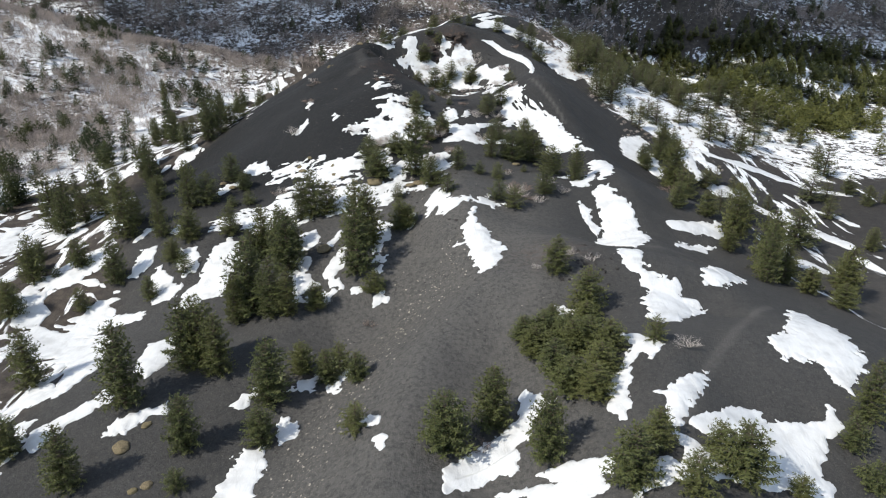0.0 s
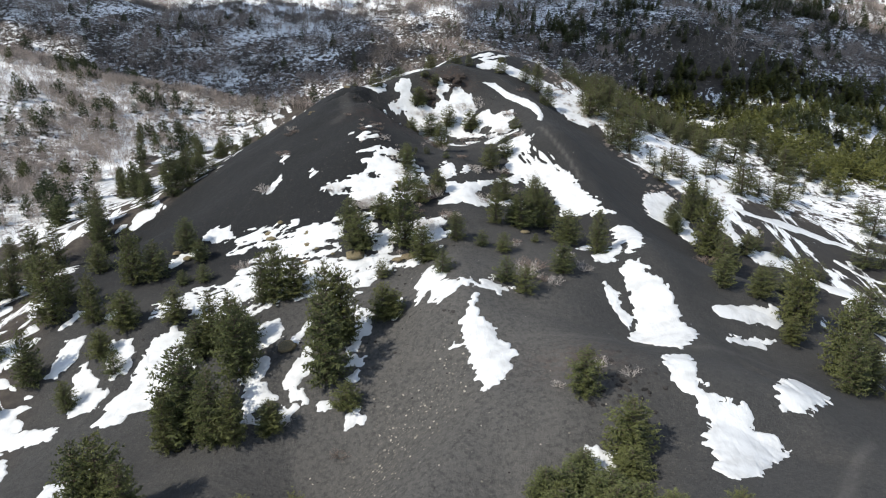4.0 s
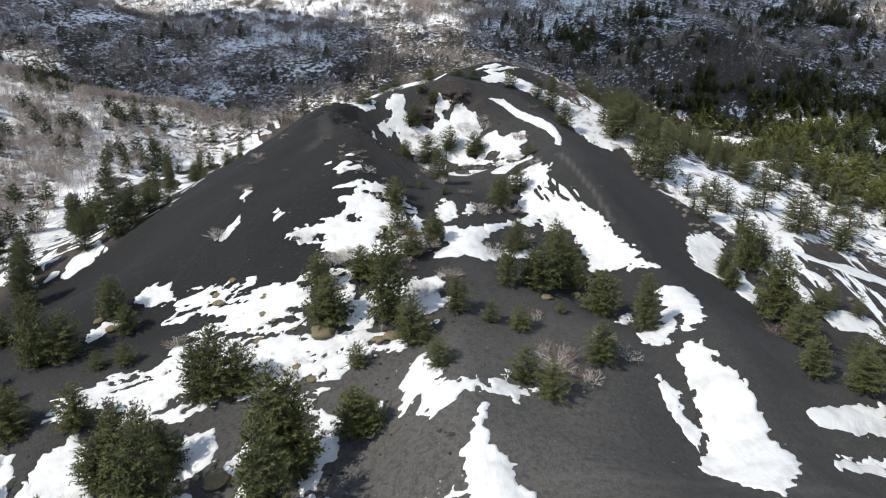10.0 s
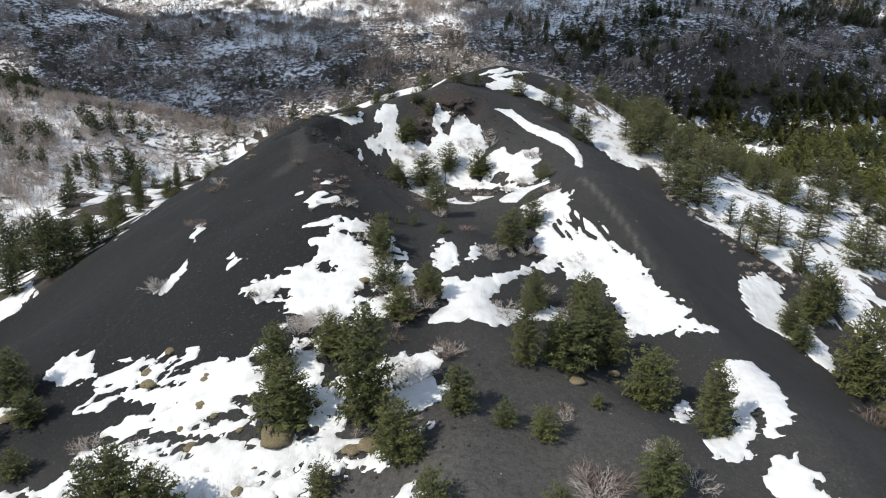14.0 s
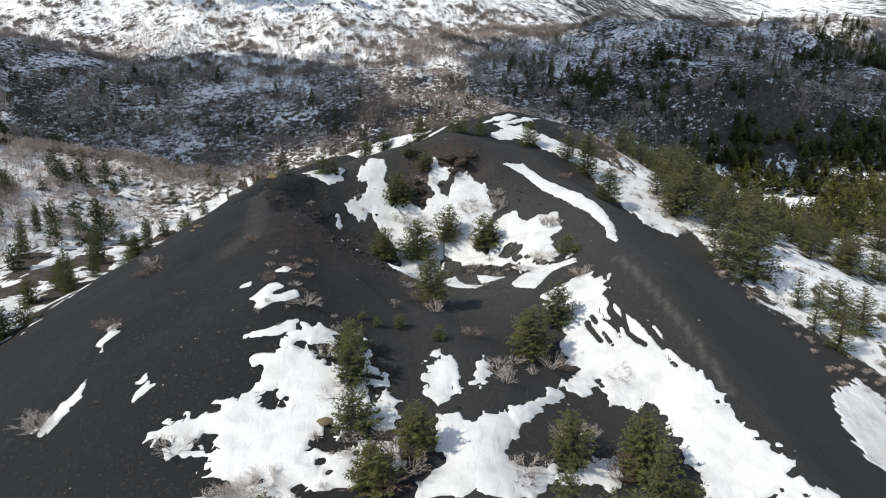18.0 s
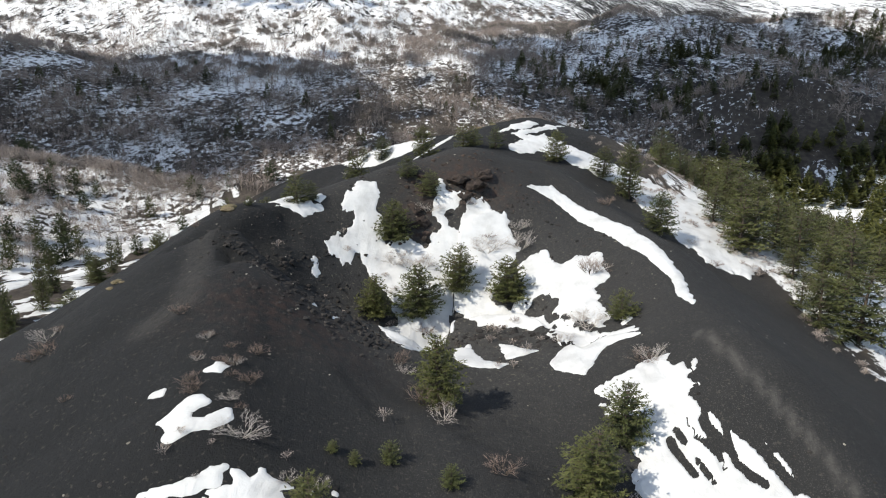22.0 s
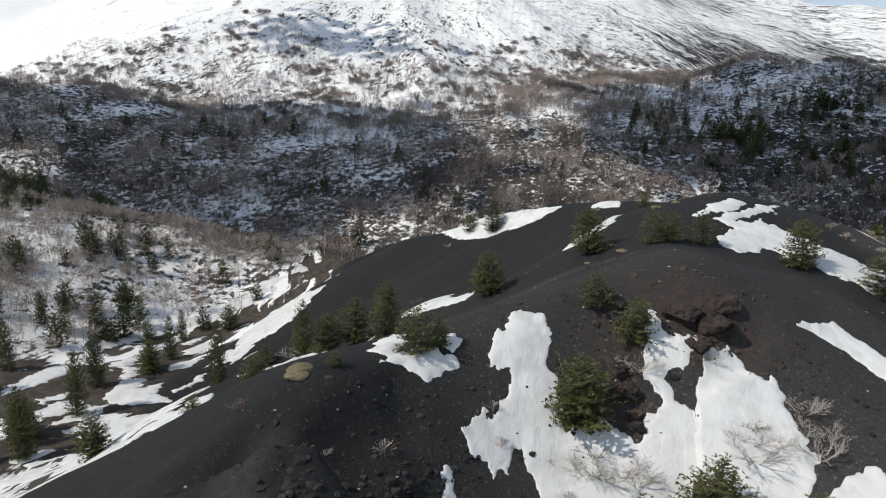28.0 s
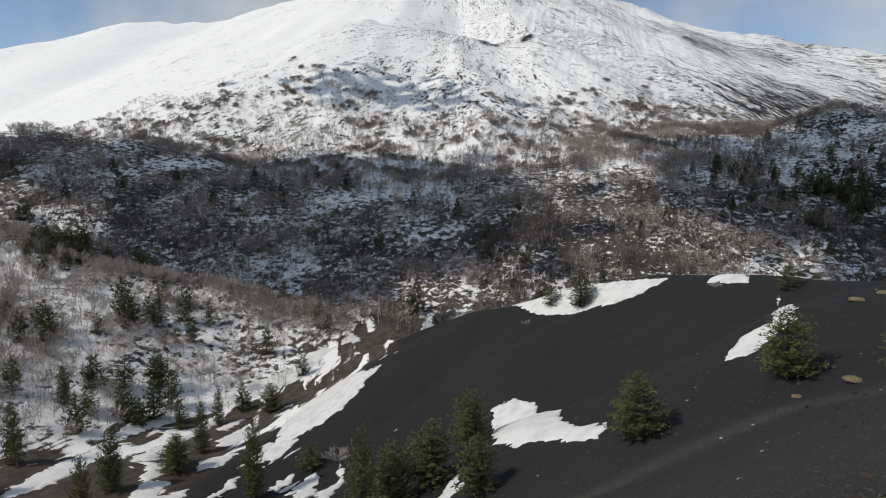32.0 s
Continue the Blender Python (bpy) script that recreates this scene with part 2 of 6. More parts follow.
# ---- the lie of the land ----
RIDGES = [
    # crest line as (x, y, z), slope on its left and on its right
    ([(4, 268, 48.6), (-8, 262, 47), (-20, 253, 45.2), (-28, 245, 44.6), (-27, 234, 43.2), (-21, 222, 40.5), (-12, 214, 35.5), (-3, 210, 30.5)], 1.0, 0.58),
    ([(4, 268, 48.6), (17, 274, 47.5), (26, 266, 45), (31, 248, 40.5), (31, 230, 36), (33, 215, 31), (37, 200, 25.5), (42, 183, 19.5), (45, 165, 17.2), (46, 150, 13), (46, 134, 9.5)], 0.6, 0.62),
    ([(4, 268, 48.6), (6, 289, 51.2), (18, 304, 51.4), (26, 335, 50.5), (12, 362, 48.3), (-6, 380, 44.5), (-24, 390, 39), (-47, 394, 33.5)], 0.5, 0.42),
    ([(-3, 210, 30.5), (7, 193, 26.6), (6, 176, 22.5), (5, 161, 19), (4, 148, 17.4), (6, 134, 14.8), (8, 114, 10.2), (-1, 96, 5.5), (-6, 73, 2.7), (-8, 40, 0)], 0.42, 0.62),
    ([(-28, 245, 44.6), (-42, 205, 28.5), (-49, 180, 16), (-50, 164, 13), (-55, 145, 8.5), (-62, 127, -0.5)], 0.45, 0.58),
    ([(-21, 222, 40.5), (-19, 203, 34.5), (-24, 192, 28.5), (-28, 165, 17.5), (-30, 140, 9), (-30, 108, 0.8)], 0.4, 0.4),
    ([(54, 110, 10.6), (56, 98, 11.5), (46, 89, 12), (36, 84, 11.6), (30, 66, 9), (24, 40, 7)], 0.4, 0.5),
    ([(26, 290, 46), (37, 276, 40.5), (53, 270, 30.5), (90, 284, 20.5), (140, 316, 19), (215, 412, 22)], 0.42, 0.42),
]
FAR_RIDGES = [
    # the snow cone, the volcano's skyline, and the dark wooded hills before them
    ([(-469, 1498, 411), (-404, 1518, 403), (-300, 1545, 388), (-216, 1559, 370), (-146, 1568, 383), (-110, 1572, 372)], 0.47, 0.47),
    ([(-3600, 1900, 420), (-2326, 2445, 634), (-2169, 2597, 702), (-1935, 2790, 815), (-1640, 2985, 843), (-1418, 3103, 953), (-700, 3380, 1240), (-300, 3420, 1100), (127, 3420, 950), (565, 3368, 804), (1151, 3200, 640), (2600, 2700, 430)], 0.52, 0.52),
    ([(-290, 1500, 372), (-230, 1250, 264), (-170, 1020, 174), (-120, 860, 120)], 0.42, 0.42),
    ([(-620, 600, 105), (-451, 672, 112), (-382, 729, 108), (-318, 769, 74)], 0.3, 0.3),
    ([(103, 962, 106), (155, 952, 130), (202, 938, 152), (255, 919, 146), (340, 905, 138), (480, 880, 134)], 0.45, 0.45),
    ([(180, 578, 62), (196, 570, 67), (218, 560, 68), (245, 545, 58)], 0.45, 0.45),
    ([(404, 937, 105), (440, 924, 123), (483, 892, 123), (800, 850, 140)], 0.35, 0.35),
    ([(-420, 420, 80), (-320, 430, 62), (-225, 432, 38), (-175, 460, 26)], 0.3, 0.3),
]
VALLEY_Y = (-3000, -300, 60, 150, 300, 400, 480, 560, 740, 900, 1150, 1500, 2200, 3400)
VALLEY_Z = (-160, -40, -8, -4.5, 3, 8, 18, 34, 82, 116, 155, 190, 260, 330)
MOUNDS = [(-48, 172, 13, -3.6), (-60, 164, 12, -1.1), (-20, 181, 11, -3.3), (-82, 205, 14, -6.7), (-58, 303, 13, 1.2), (-74, 296, 12, 3.9), (3, 243, 9, -4.2), (-16, 247, 8, -3.2), (78, 154, 12, 5.7), (-53, 96, 13, 3.8), (48, 248, 9, -3.0), (34, 190, 9, 1.8), (-18, 288, 9, 2.4), (63, 238, 10, -2.8), (-13, 109, 9, -1.5), (-128, 388, 25, -8.0), (47, 104, 8, -1.4), (-17, 202, 7, 1.9), (-40, 203, 6, 0.8), (10, 257, 6, -0.7), (82, 184, 12, 1.1), (25, 281, 8, 1.4), (-31, 306, 10, 3.4), (1, 309, 12, 5.8)]
# swells and dips of the ash, x, y, rise, each 13 m in reach
SWELLS_A = [(39.3, 81.3, -4.27), (32.7, 83, 8.94), (37, 84.8, -5.89), (55.7, 92.5, 5.88), (57.6, 94.3, -2.42), (50.1, 108.2, -15.91), (47.6, 113, 22.22), (50.4, 113.9, -8.69), (-11.7, 115.7, 1.02), (33.9, 115.8, 9.17), (11.6, 118.8, 4.56), (-56.7, 119.9, 3.43), (-27.8, 121.1, -3.93), (6.1, 121.3, -5.83), (-72.7, 123.4, -4.87), (9.1, 123.8, -2.5), (-52.4, 125.5, -5.11), (40.7, 130.3, -3.4), (-18.8, 133.1, 13.38), (45.8, 133.9, 1.02), (7, 136.1, 3.91), (52.9, 137, 6.12), (-10.6, 138.7, -25.93), (7.3, 139.1, 0.84), (9, 139.5, 2.94), (-2.9, 140.1, 24.65), (6.4, 141.1, -14.91), (-27.7, 142.4, 9.48), (46.7, 142.5, -15.61), (-30.1, 142.8, -11.58), (32.3, 147.8, 7.62)]
SWELLS_B = [(56.3, 148, -0.37), (42.3, 152.5, 8.54), (52.8, 152.9, 4.04), (37.6, 161.9, 0.48), (44.2, 164, -7.16), (-59, 167.1, -0.38), (-59.3, 170.8, -4.01), (-39.5, 173.8, -2.46), (-55.5, 175.8, 10.06), (-50.4, 178.8, -5.87), (41, 180.4, 3), (39.8, 186.9, -1.64), (-18.1, 189.2, -2.24), (-32.6, 190.7, 13.33), (-32.7, 191.4, -7.3), (-44.2, 193.5, -3.15), (-15, 195.9, 7.34), (50.4, 197.4, -2.47), (3.1, 197.5, -10.17), (-20.3, 199.5, -8.43), (17.3, 199.9, -10.07), (-20.8, 200.1, -3.5), (4.6, 200.9, 14.44), (9.2, 201.6, 9.69), (28.6, 202.2, 2.21), (89.9, 202.2, 1.72), (-43.1, 202.8, 0.21), (-43.3, 203.7, 1.42), (-18.4, 205.7, 8.4), (0.2, 208.2, -12.9), (26.3, 211.8, -5.13)]
SWELLS_C = [(27.5, 213, 8.25), (25.5, 215.3, 5.8), (17.5, 215.6, -9.63), (-43.8, 216.1, -1.9), (16, 217.7, 9.61), (-15.5, 222.1, -11.12), (-11.3, 223.4, 19.87), (-13.1, 224.5, -10.11), (4.3, 226.5, 2.33), (30.3, 228.2, -4.34), (-2.3, 228.5, -2.81), (-26.7, 229.8, 6.23), (29.7, 230, -0.7), (8.5, 233.4, -9.81), (11.8, 240.5, 6.76), (42.9, 245, 1.77), (23.8, 246, 1.35), (-30, 246.5, -8.55), (-15.8, 249.8, -14.7), (-26, 250.5, 7.41), (-26.7, 252.1, 3.16), (8.9, 254.1, -8.5), (-16, 254.3, 13.75), (-9.8, 257.5, 1.85), (2.7, 258.1, -4.65), (-0.1, 260, 10.97), (-13.8, 261.2, -7.77), (18.2, 265.1, 1.96), (37.8, 266, -4.41), (9.7, 293.9, -2.59), (69.1, 299, 1.43)]
SWELLS_D = [(-7.5, 300.3, -2.58), (-33.9, 302.1, -1.47), (2.8, 308.7, 2.1), (39.8, 311.6, 4.88), (-4.5, 372.2, 0.48), (12.1, 407.1, 6.29)]
SWELLS = SWELLS_A + SWELLS_B + SWELLS_C + SWELLS_D


def crest_height(x, y, line, left, right):
    """Height of a ridge's flanks: the crest's height less the way down from it."""
    best = np.full(x.shape, -1e9)
    for (ax, ay, az), (bx, by, bz) in zip(line, line[1:]):
        dx, dy = bx - ax, by - ay
        s = np.clip(((x - ax) * dx + (y - ay) * dy) / (dx * dx + dy * dy), 0, 1)
        ox, oy = x - ax - s * dx, y - ay - s * dy
        side = np.where(dx * oy - dy * ox > 0, left, right)
        d = np.sqrt(ox * ox + oy * oy + 9) - 3
        best = np.maximum(best, az + s * (bz - az) - side * d)
    return best


def hump(x, y, cx, cy, sx, sy, turn, height):
    c, s = np.cos(np.radians(turn)), np.sin(np.radians(turn))
    u, v = (x - cx) * c + (y - cy) * s, (y - cy) * c - (x - cx) * s
    return height * np.exp(-0.5 * ((u / sx) ** 2 + (v / sy) ** 2))


def land(x, y):
    """Height of the bare ground."""
    x, y = np.broadcast_arrays(np.asarray(x, float), np.asarray(y, float))
    base = np.interp(y, VALLEY_Y, VALLEY_Z)
    soft = 1.5
    total = base / soft
    for line, left, right in RIDGES + FAR_RIDGES:
        total = np.logaddexp(total, crest_height(x, y, line, left, right) / soft)
    z = soft * total
    for m in MOUNDS:
        z = z + hump(x, y, m[0], m[1], m[2], m[2], 0, m[3])
    for cx, cy, rise in SWELLS:
        z = z + hump(x, y, cx, cy, 13, 13, 0, rise)
    return z


def relief(x, y):
    """Small unevenness near by, gullies and spurs on the far slopes."""
    x, y = np.broadcast_arrays(np.asarray(x, float), np.asarray(y, float))
    near = 0.9 * cloudy(x, y, 14, 3, 3) + 0.25 * cloudy(x, y, 3.2, 9, 2)
    far = step01(430, 900, y)
    spur = np.abs(cloudy(x * 1.7 + 0.4 * y, y * 0.45, 150, 21, 5))
    gully = np.abs(cloudy(x * 1.5 - 0.5 * y, y * 0.5, 420, 31, 6))
    # a hollow behind the lip of the far hump
    u, v = 0.82 * (x + 30) - 0.57 * (y - 379), 0.57 * (x + 30) + 0.82 * (y - 379)
    hollow = np.exp(-((u / 15) ** 2)) * (1.5 * np.exp(-(((v - 13) / 6) ** 2)) - 1.3 * np.exp(-(((v - 4) / 3.5) ** 2)))
    return hollow + near * 0.6 * (1 + 2 * far) + far * (22 * (0.2 - spur)) + step01(1300, 2400, y) * 60 * (0.16 - gully)


SCARPS = [
    # drop, reach, and a line with the fall on its left: lips and ledges of the crater
    (1.3, 6.0, ((-25.2, 245.1), (-28.2, 239.1), (-28.5, 234.4), (-26.7, 229.4), (-26, 234.5))),
    (3.4, 9.0, ((-27.7, 233.4), (-25.7, 234.4), (-21.7, 232.2), (-18.8, 233.2), (-15.1, 236.1), (-11.3, 231.8), (-8.9, 235.3), (-4.3, 234.1))),
    (1.3, 5.0, ((-1.2, 236.5), (2.7, 240.6), (6.5, 240.3), (10.8, 238.3), (14.2, 232.5), (15.5, 228.9))),
    (0.7, 3.5, ((8.6, 264.6), (8.3, 262.5), (5.9, 259.2), (1.7, 257.3))),
]


def scarps(x, y):
    """How far the ground drops below its general lie, behind the crater's lips."""
    total = np.zeros(x.shape)
    near = (x > -42) & (x < 32) & (y > 205) & (y < 278)
    u, v = x[near], y[near]
    jag = 0.9 * cloudy(u, v, 3.0, 141, 3)
    for drop, reach, line in SCARPS:
        best, side = np.full(u.shape, 1e9), np.zeros(u.shape)
        for (ax, ay), (bx, by) in zip(line, line[1:]):
            dx, dy = bx - ax, by - ay
            s = np.clip(((u - ax) * dx + (v - ay) * dy) / (dx * dx + dy * dy), 0, 1)
            ox, oy = u - ax - s * dx, v - ay - s * dy
            d = np.hypot(ox, oy)
            side = np.where(d < best, np.sign(dx * oy - dy * ox), side)
            best = np.minimum(best, d)
        ends = np.minimum(np.hypot(u - line[0][0], v - line[0][1]), np.hypot(u - line[-1][0], v - line[-1][1]))
        d = best * side + jag
        total[near] += drop * step01(-0.2, 1.5, d) * (1 - step01(1.8, reach, d)) * step01(0, 4, ends) - 0.16 * drop * np.exp(-((d + 0.6) / 1.1) ** 2)
    return total


# land past the valley drawn in along the camera's sight lines, which steepens it
VIEW_EYE = (-5, 204, 63)
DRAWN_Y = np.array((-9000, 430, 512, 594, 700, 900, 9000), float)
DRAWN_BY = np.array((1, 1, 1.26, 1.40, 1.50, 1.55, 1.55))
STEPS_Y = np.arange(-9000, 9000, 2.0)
STEPS_LOOSE = VIEW_EYE[1] + (STEPS_Y - VIEW_EYE[1]) * np.interp(STEPS_Y, DRAWN_Y, DRAWN_BY)


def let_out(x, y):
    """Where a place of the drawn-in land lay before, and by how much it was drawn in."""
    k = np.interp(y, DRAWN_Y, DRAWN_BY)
    return VIEW_EYE[0] + (x - VIEW_EYE[0]) * k, VIEW_EYE[1] + (y - VIEW_EYE[1]) * k, k


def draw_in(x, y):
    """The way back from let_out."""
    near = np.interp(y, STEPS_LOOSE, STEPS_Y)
    return VIEW_EYE[0] + (x - VIEW_EYE[0]) / np.interp(near, DRAWN_Y, DRAWN_BY), near


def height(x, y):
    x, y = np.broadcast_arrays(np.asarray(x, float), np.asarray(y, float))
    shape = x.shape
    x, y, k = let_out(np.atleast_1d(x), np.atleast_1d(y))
    return (VIEW_EYE[2] + (land(x, y) + relief(x, y) - scarps(x, y) - VIEW_EYE[2]) / k).reshape(shape)


def spread(core_a, core_b, fine, end_a, end_b, growth=1.027):
    """Grid lines: even and close between core_a and core_b, wider and wider beyond."""
    mid = list(np.arange(core_a, core_b, fine))
    for way, end in ((-1, end_a), (1, end_b)):
        at, gap, out = (core_a if way < 0 else mid[-1]), fine, []
        while way * (end - at) > 0:
            gap *= growth
            at += way * gap
            out.append(at)
        mid = out[::-1] + mid if way < 0 else mid + out
    return np.array(mid)


PEBBLES = [(2, 121), (-5, 112), (-11, 100), (-15, 88), (-20, 73), (-23, 62)]
TRAILS = [
    # half width, wear, line
    (0.9, 0.9, [(28.8, 64.5), (32.4, 70.2), (38.9, 80.5), (44.8, 88.1), (53.7, 99.6), (60, 106)]),
    (0.8, 0.6, [(-10.2, 127.9), (-1.8, 126.0), (5.7, 123.2), (10.9, 125.7), (19.0, 126.9), (26.8, 125.8), (36.7, 130.8), (43.9, 128.0), (53.8, 130.5), (60.0, 129.0), (61.4, 123.4)]),
    (0.55, 1, [(28.5, 220.2), (29.1, 218.0), (30.4, 211.5), (32.4, 207.5), (34.3, 203.1), (35.5, 198.8), (36.4, 194.5)]),
    (1.3, 0.7, [(-30.4, 276.8), (-20.7, 277.5), (-13, 279.5), (-5.1, 281.8), (0.4, 280.1)]),
    (1.1, 0.55, [(19.6, 120.4), (17.0, 108.1), (12.8, 101.0), (9.6, 95.6), (8.1, 87.0)]),
    (2, 0.35, [(-30, 237), (-29.1, 229.6), (-27.4, 223), (-26.6, 218.1), (-29.6, 215.1)]),
]


def line_distance(x, y, line):
    best = np.full(x.shape, 1e9)
    for (ax, ay), (bx, by) in zip(line, line[1:]):
        dx, dy = bx - ax, by - ay
        s = np.clip(((x - ax) * dx + (y - ay) * dy) / (dx * dx + dy * dy + 1e-9), 0, 1)
        best = np.minimum(best, np.hypot(x - ax - s * dx, y - ay - s * dy))
    return best


FOOT_Y = (60, 100, 150, 197, 207, 213, 223, 240, 300, 340, 365, 385, 400, 430)
FOOT_LEFT = (-66, -66, -78, -97, -90, -80, -69, -71, -86, -98, -96, -85, -70, -40)
FOOT_RIGHT = (90, 80, 74, 69, 68, 67, 66, 60, 33, 42, 44, 42, 40, 30)


def cone_foot(x, y):
    """How far outside the bare cone and its spurs a place lies, in metres."""
    return np.maximum(np.maximum(np.interp(y, FOOT_Y, FOOT_LEFT) - x, x - np.interp(y, FOOT_Y, FOOT_RIGHT)), y - 410)


def treeline(x):
    """How far back the leafless wood reaches."""
    return np.interp(x, (-640, -450, -400, -330, -250, -180, -110, -60, 0, 60, 120, 200, 400), (700, 770, 810, 800, 750, 725, 765, 870, 980, 1060, 1040, 980, 940))


def build_ground():
    gx, gy = spread(-112, 92, 0.84, -4300, 4300, 1.034), spread(62, 395, 0.84, -2500, 4500, 1.032)
    x, y = np.meshgrid(gx, gy)
    z = height(x, y)
    rows, cols = x.shape
    n = np.arange(rows * cols).reshape(rows, cols)
    faces = np.stack([n[:-1, :-1], n[:-1, 1:], n[1:, 1:], n[1:, :-1]], -1).reshape(-1, 4)
    me = net("ground", np.stack([x, y, z], -1).reshape(-1, 3), faces)
    x, y, _ = let_out(x, y)
    trail = np.zeros(x.shape)
    for half, wear, line in TRAILS:
        near = (x > -60) & (x < 75) & (y > 55) & (y < 300)
        d = line_distance(x[near], y[near], line)
        trail[near] = np.maximum(trail[near], wear * (1 - step01(half * 0.35, half * 1.25, d)))
    trail = trail * (1 - 0.45 * step01(258, 272, y))
    foot = cone_foot(x, y)
    uneven = cloudy(x, y, 45, 41, 3)
    earth = step01(-3, 10, foot + 8 * uneven) * (1 - 0.75 * step01(40, 60, x) * step01(240, 215, y))
    # little snow on the bare cone, streaks at its foot, mottled woods, sheets of it high on the mountain
    valley = step01(-2, 6, foot + 5 * uneven)
    left = step01(-95, -150, x) * step01(120, 220, y)
    right_wood = step01(40, 62, x) * step01(215, 240, y) * (1 - step01(420, 480, y))
    snow = valley * (0.36 + 0.06 * step01(335, 375, y) + 0.42 * left * step01(30, 70, foot) + 0.30 * right_wood)
    wood = np.maximum(step01(430, 510, y), step01(-95, -130, x) * step01(35, 75, foot) * step01(200, 240, y))
    wood = np.maximum(wood, 0.8 * right_wood)
    snow = snow * (1 - wood) + wood * (0.49 + 0.15 * cloudy(x, y, 60, 55, 3) + 0.09 * step01(640, 860, y) + 0.08 * step01(-95, -125, x) * step01(470, 430, y) + 0.06 * right_wood)
    past = y - treeline(x) + 150 * cloudy(x, y, 130, 61, 4)
    top = step01(-110, 110, past) * wood
    right_flank = step01(-150, 350, x - 0.12 * (y - 1100)) * step01(880, 1020, y)
    upper = 0.615 + 0.16 * cloudy(x, y, 300, 71, 3) - 0.15 * right_flank * (1 - 0.6 * step01(2000, 3100, y)) + 0.1 * step01(-500, -900, x) - 0.03 * np.exp(-(((x + 180) / 160) ** 2))
    snow = snow * (1 - top) + top * upper
    lava = (1 - step01(0.45, 1.0, np.hypot((x - 235) / 200, (y - 740) / 220) + 0.6 * cloudy(x, y, 90, 63, 3))) * wood
    snow = snow - 0.09 * np.exp(-(((x + 30) / 110) ** 2 + ((y - 590) / 90) ** 2)) * wood
    snow = snow - 0.06 * lava - 0.13 * np.exp(-(((x - 195) / 95) ** 2 + ((y - 515) / 60) ** 2))
    snow = snow - 0.5 * np.exp(-(((x + 216) / 22) ** 2 + ((y - 1548) / 16) ** 2)) - 0.5 * np.exp(-(((x + 150) / 12) ** 2 + ((y - 1552) / 22) ** 2))
    # the way down from each summit, for snow and rock lie in streaks along it
    near_cone = np.hypot(x + 290, y - 1560) < 640 - 0.2 * x
    ox, oy = np.where(near_cone, x + 290, x + 700), np.where(near_cone, y - 1640, y - 3500)
    fan = np.arctan2(ox, -oy) * np.where(near_cone, 850, 2900)
    run = np.hypot(ox, oy) * np.where(near_cone, 0.62, 0.21)
    earth = earth * (1 - lava) * (1 - top)
    rust = np.exp(-(((x - 5) / 6) ** 2 + ((y - 261) / 3.5) ** 2)) + 0.7 * np.exp(-(((x + 4) / 3) ** 2 + ((y - 256) / 4) ** 2)) + 0.5 * np.exp(-(((x + 16) / 9) ** 2 + ((y - 218) / 5) ** 2)) + 0.6 * np.exp(-(((x - 22) / 7) ** 2 + ((y - 118) / 5) ** 2))
    slope = np.zeros(x.shape)
    near = (x > -40) & (x < 20) & (y > 50) & (y < 135)
    slope[near] = np.exp(-((line_distance(x[near], y[near], PEBBLES) / 5) ** 2))
    grit = 0.25 + 0.75 * slope + 0.5 * step01(215, 225, y) * (1 - step01(255, 262, y)) * step01(28, 10, np.abs(x))
    for name, values in (("trail", trail), ("earth", earth), ("snow", snow), ("wood", wood), ("high", top), ("rust", rust), ("grit", grit), ("black", np.maximum(step01(2, -16, x + 0.25 * (y - 200)) * step01(150, 172, y) * (1 - step01(228, 240, y) * step01(-24, -12, x)), step01(266, 292, y + 8 * uneven) * (0.92 + 0.4 * uneven))), ("front", np.maximum((1 - step01(130, 190, y + 14 * uneven)) * (0.3 + 0.7 * step01(-38, -18, x + 8 * uneven) * step01(32, 12, x + 8 * uneven)), 0.3 * np.exp(-(((x - 4) / 24) ** 2 + ((y - 236) / 26) ** 2))))):
        mark(me, name, np.clip(values, 0, 1))
    mark(me, "fan", fan)
    mark(me, "run", run)
    me.materials.append(ASH)
    return tagged(new("ground", me), "black volcanic ash slopes with brown valley floor and snowy mountain", "ground", kind="structure")


ground = build_ground()


# ---- snow patches ----
def inside(x, y, ring):
    """Signed distance to an outline: above 0 within it."""
    hit = np.zeros(x.shape, bool)
    for (ax, ay), (bx, by) in zip(ring, ring[1:] + ring[:1]):
        cross = ((ay > y) != (by > y)) & (x < (bx - ax) * (y - ay) / (by - ay + 1e-12) + ax)
        hit ^= cross
    d = line_distance(x, y, ring + ring[:1])
    return np.where(hit, d, -d)


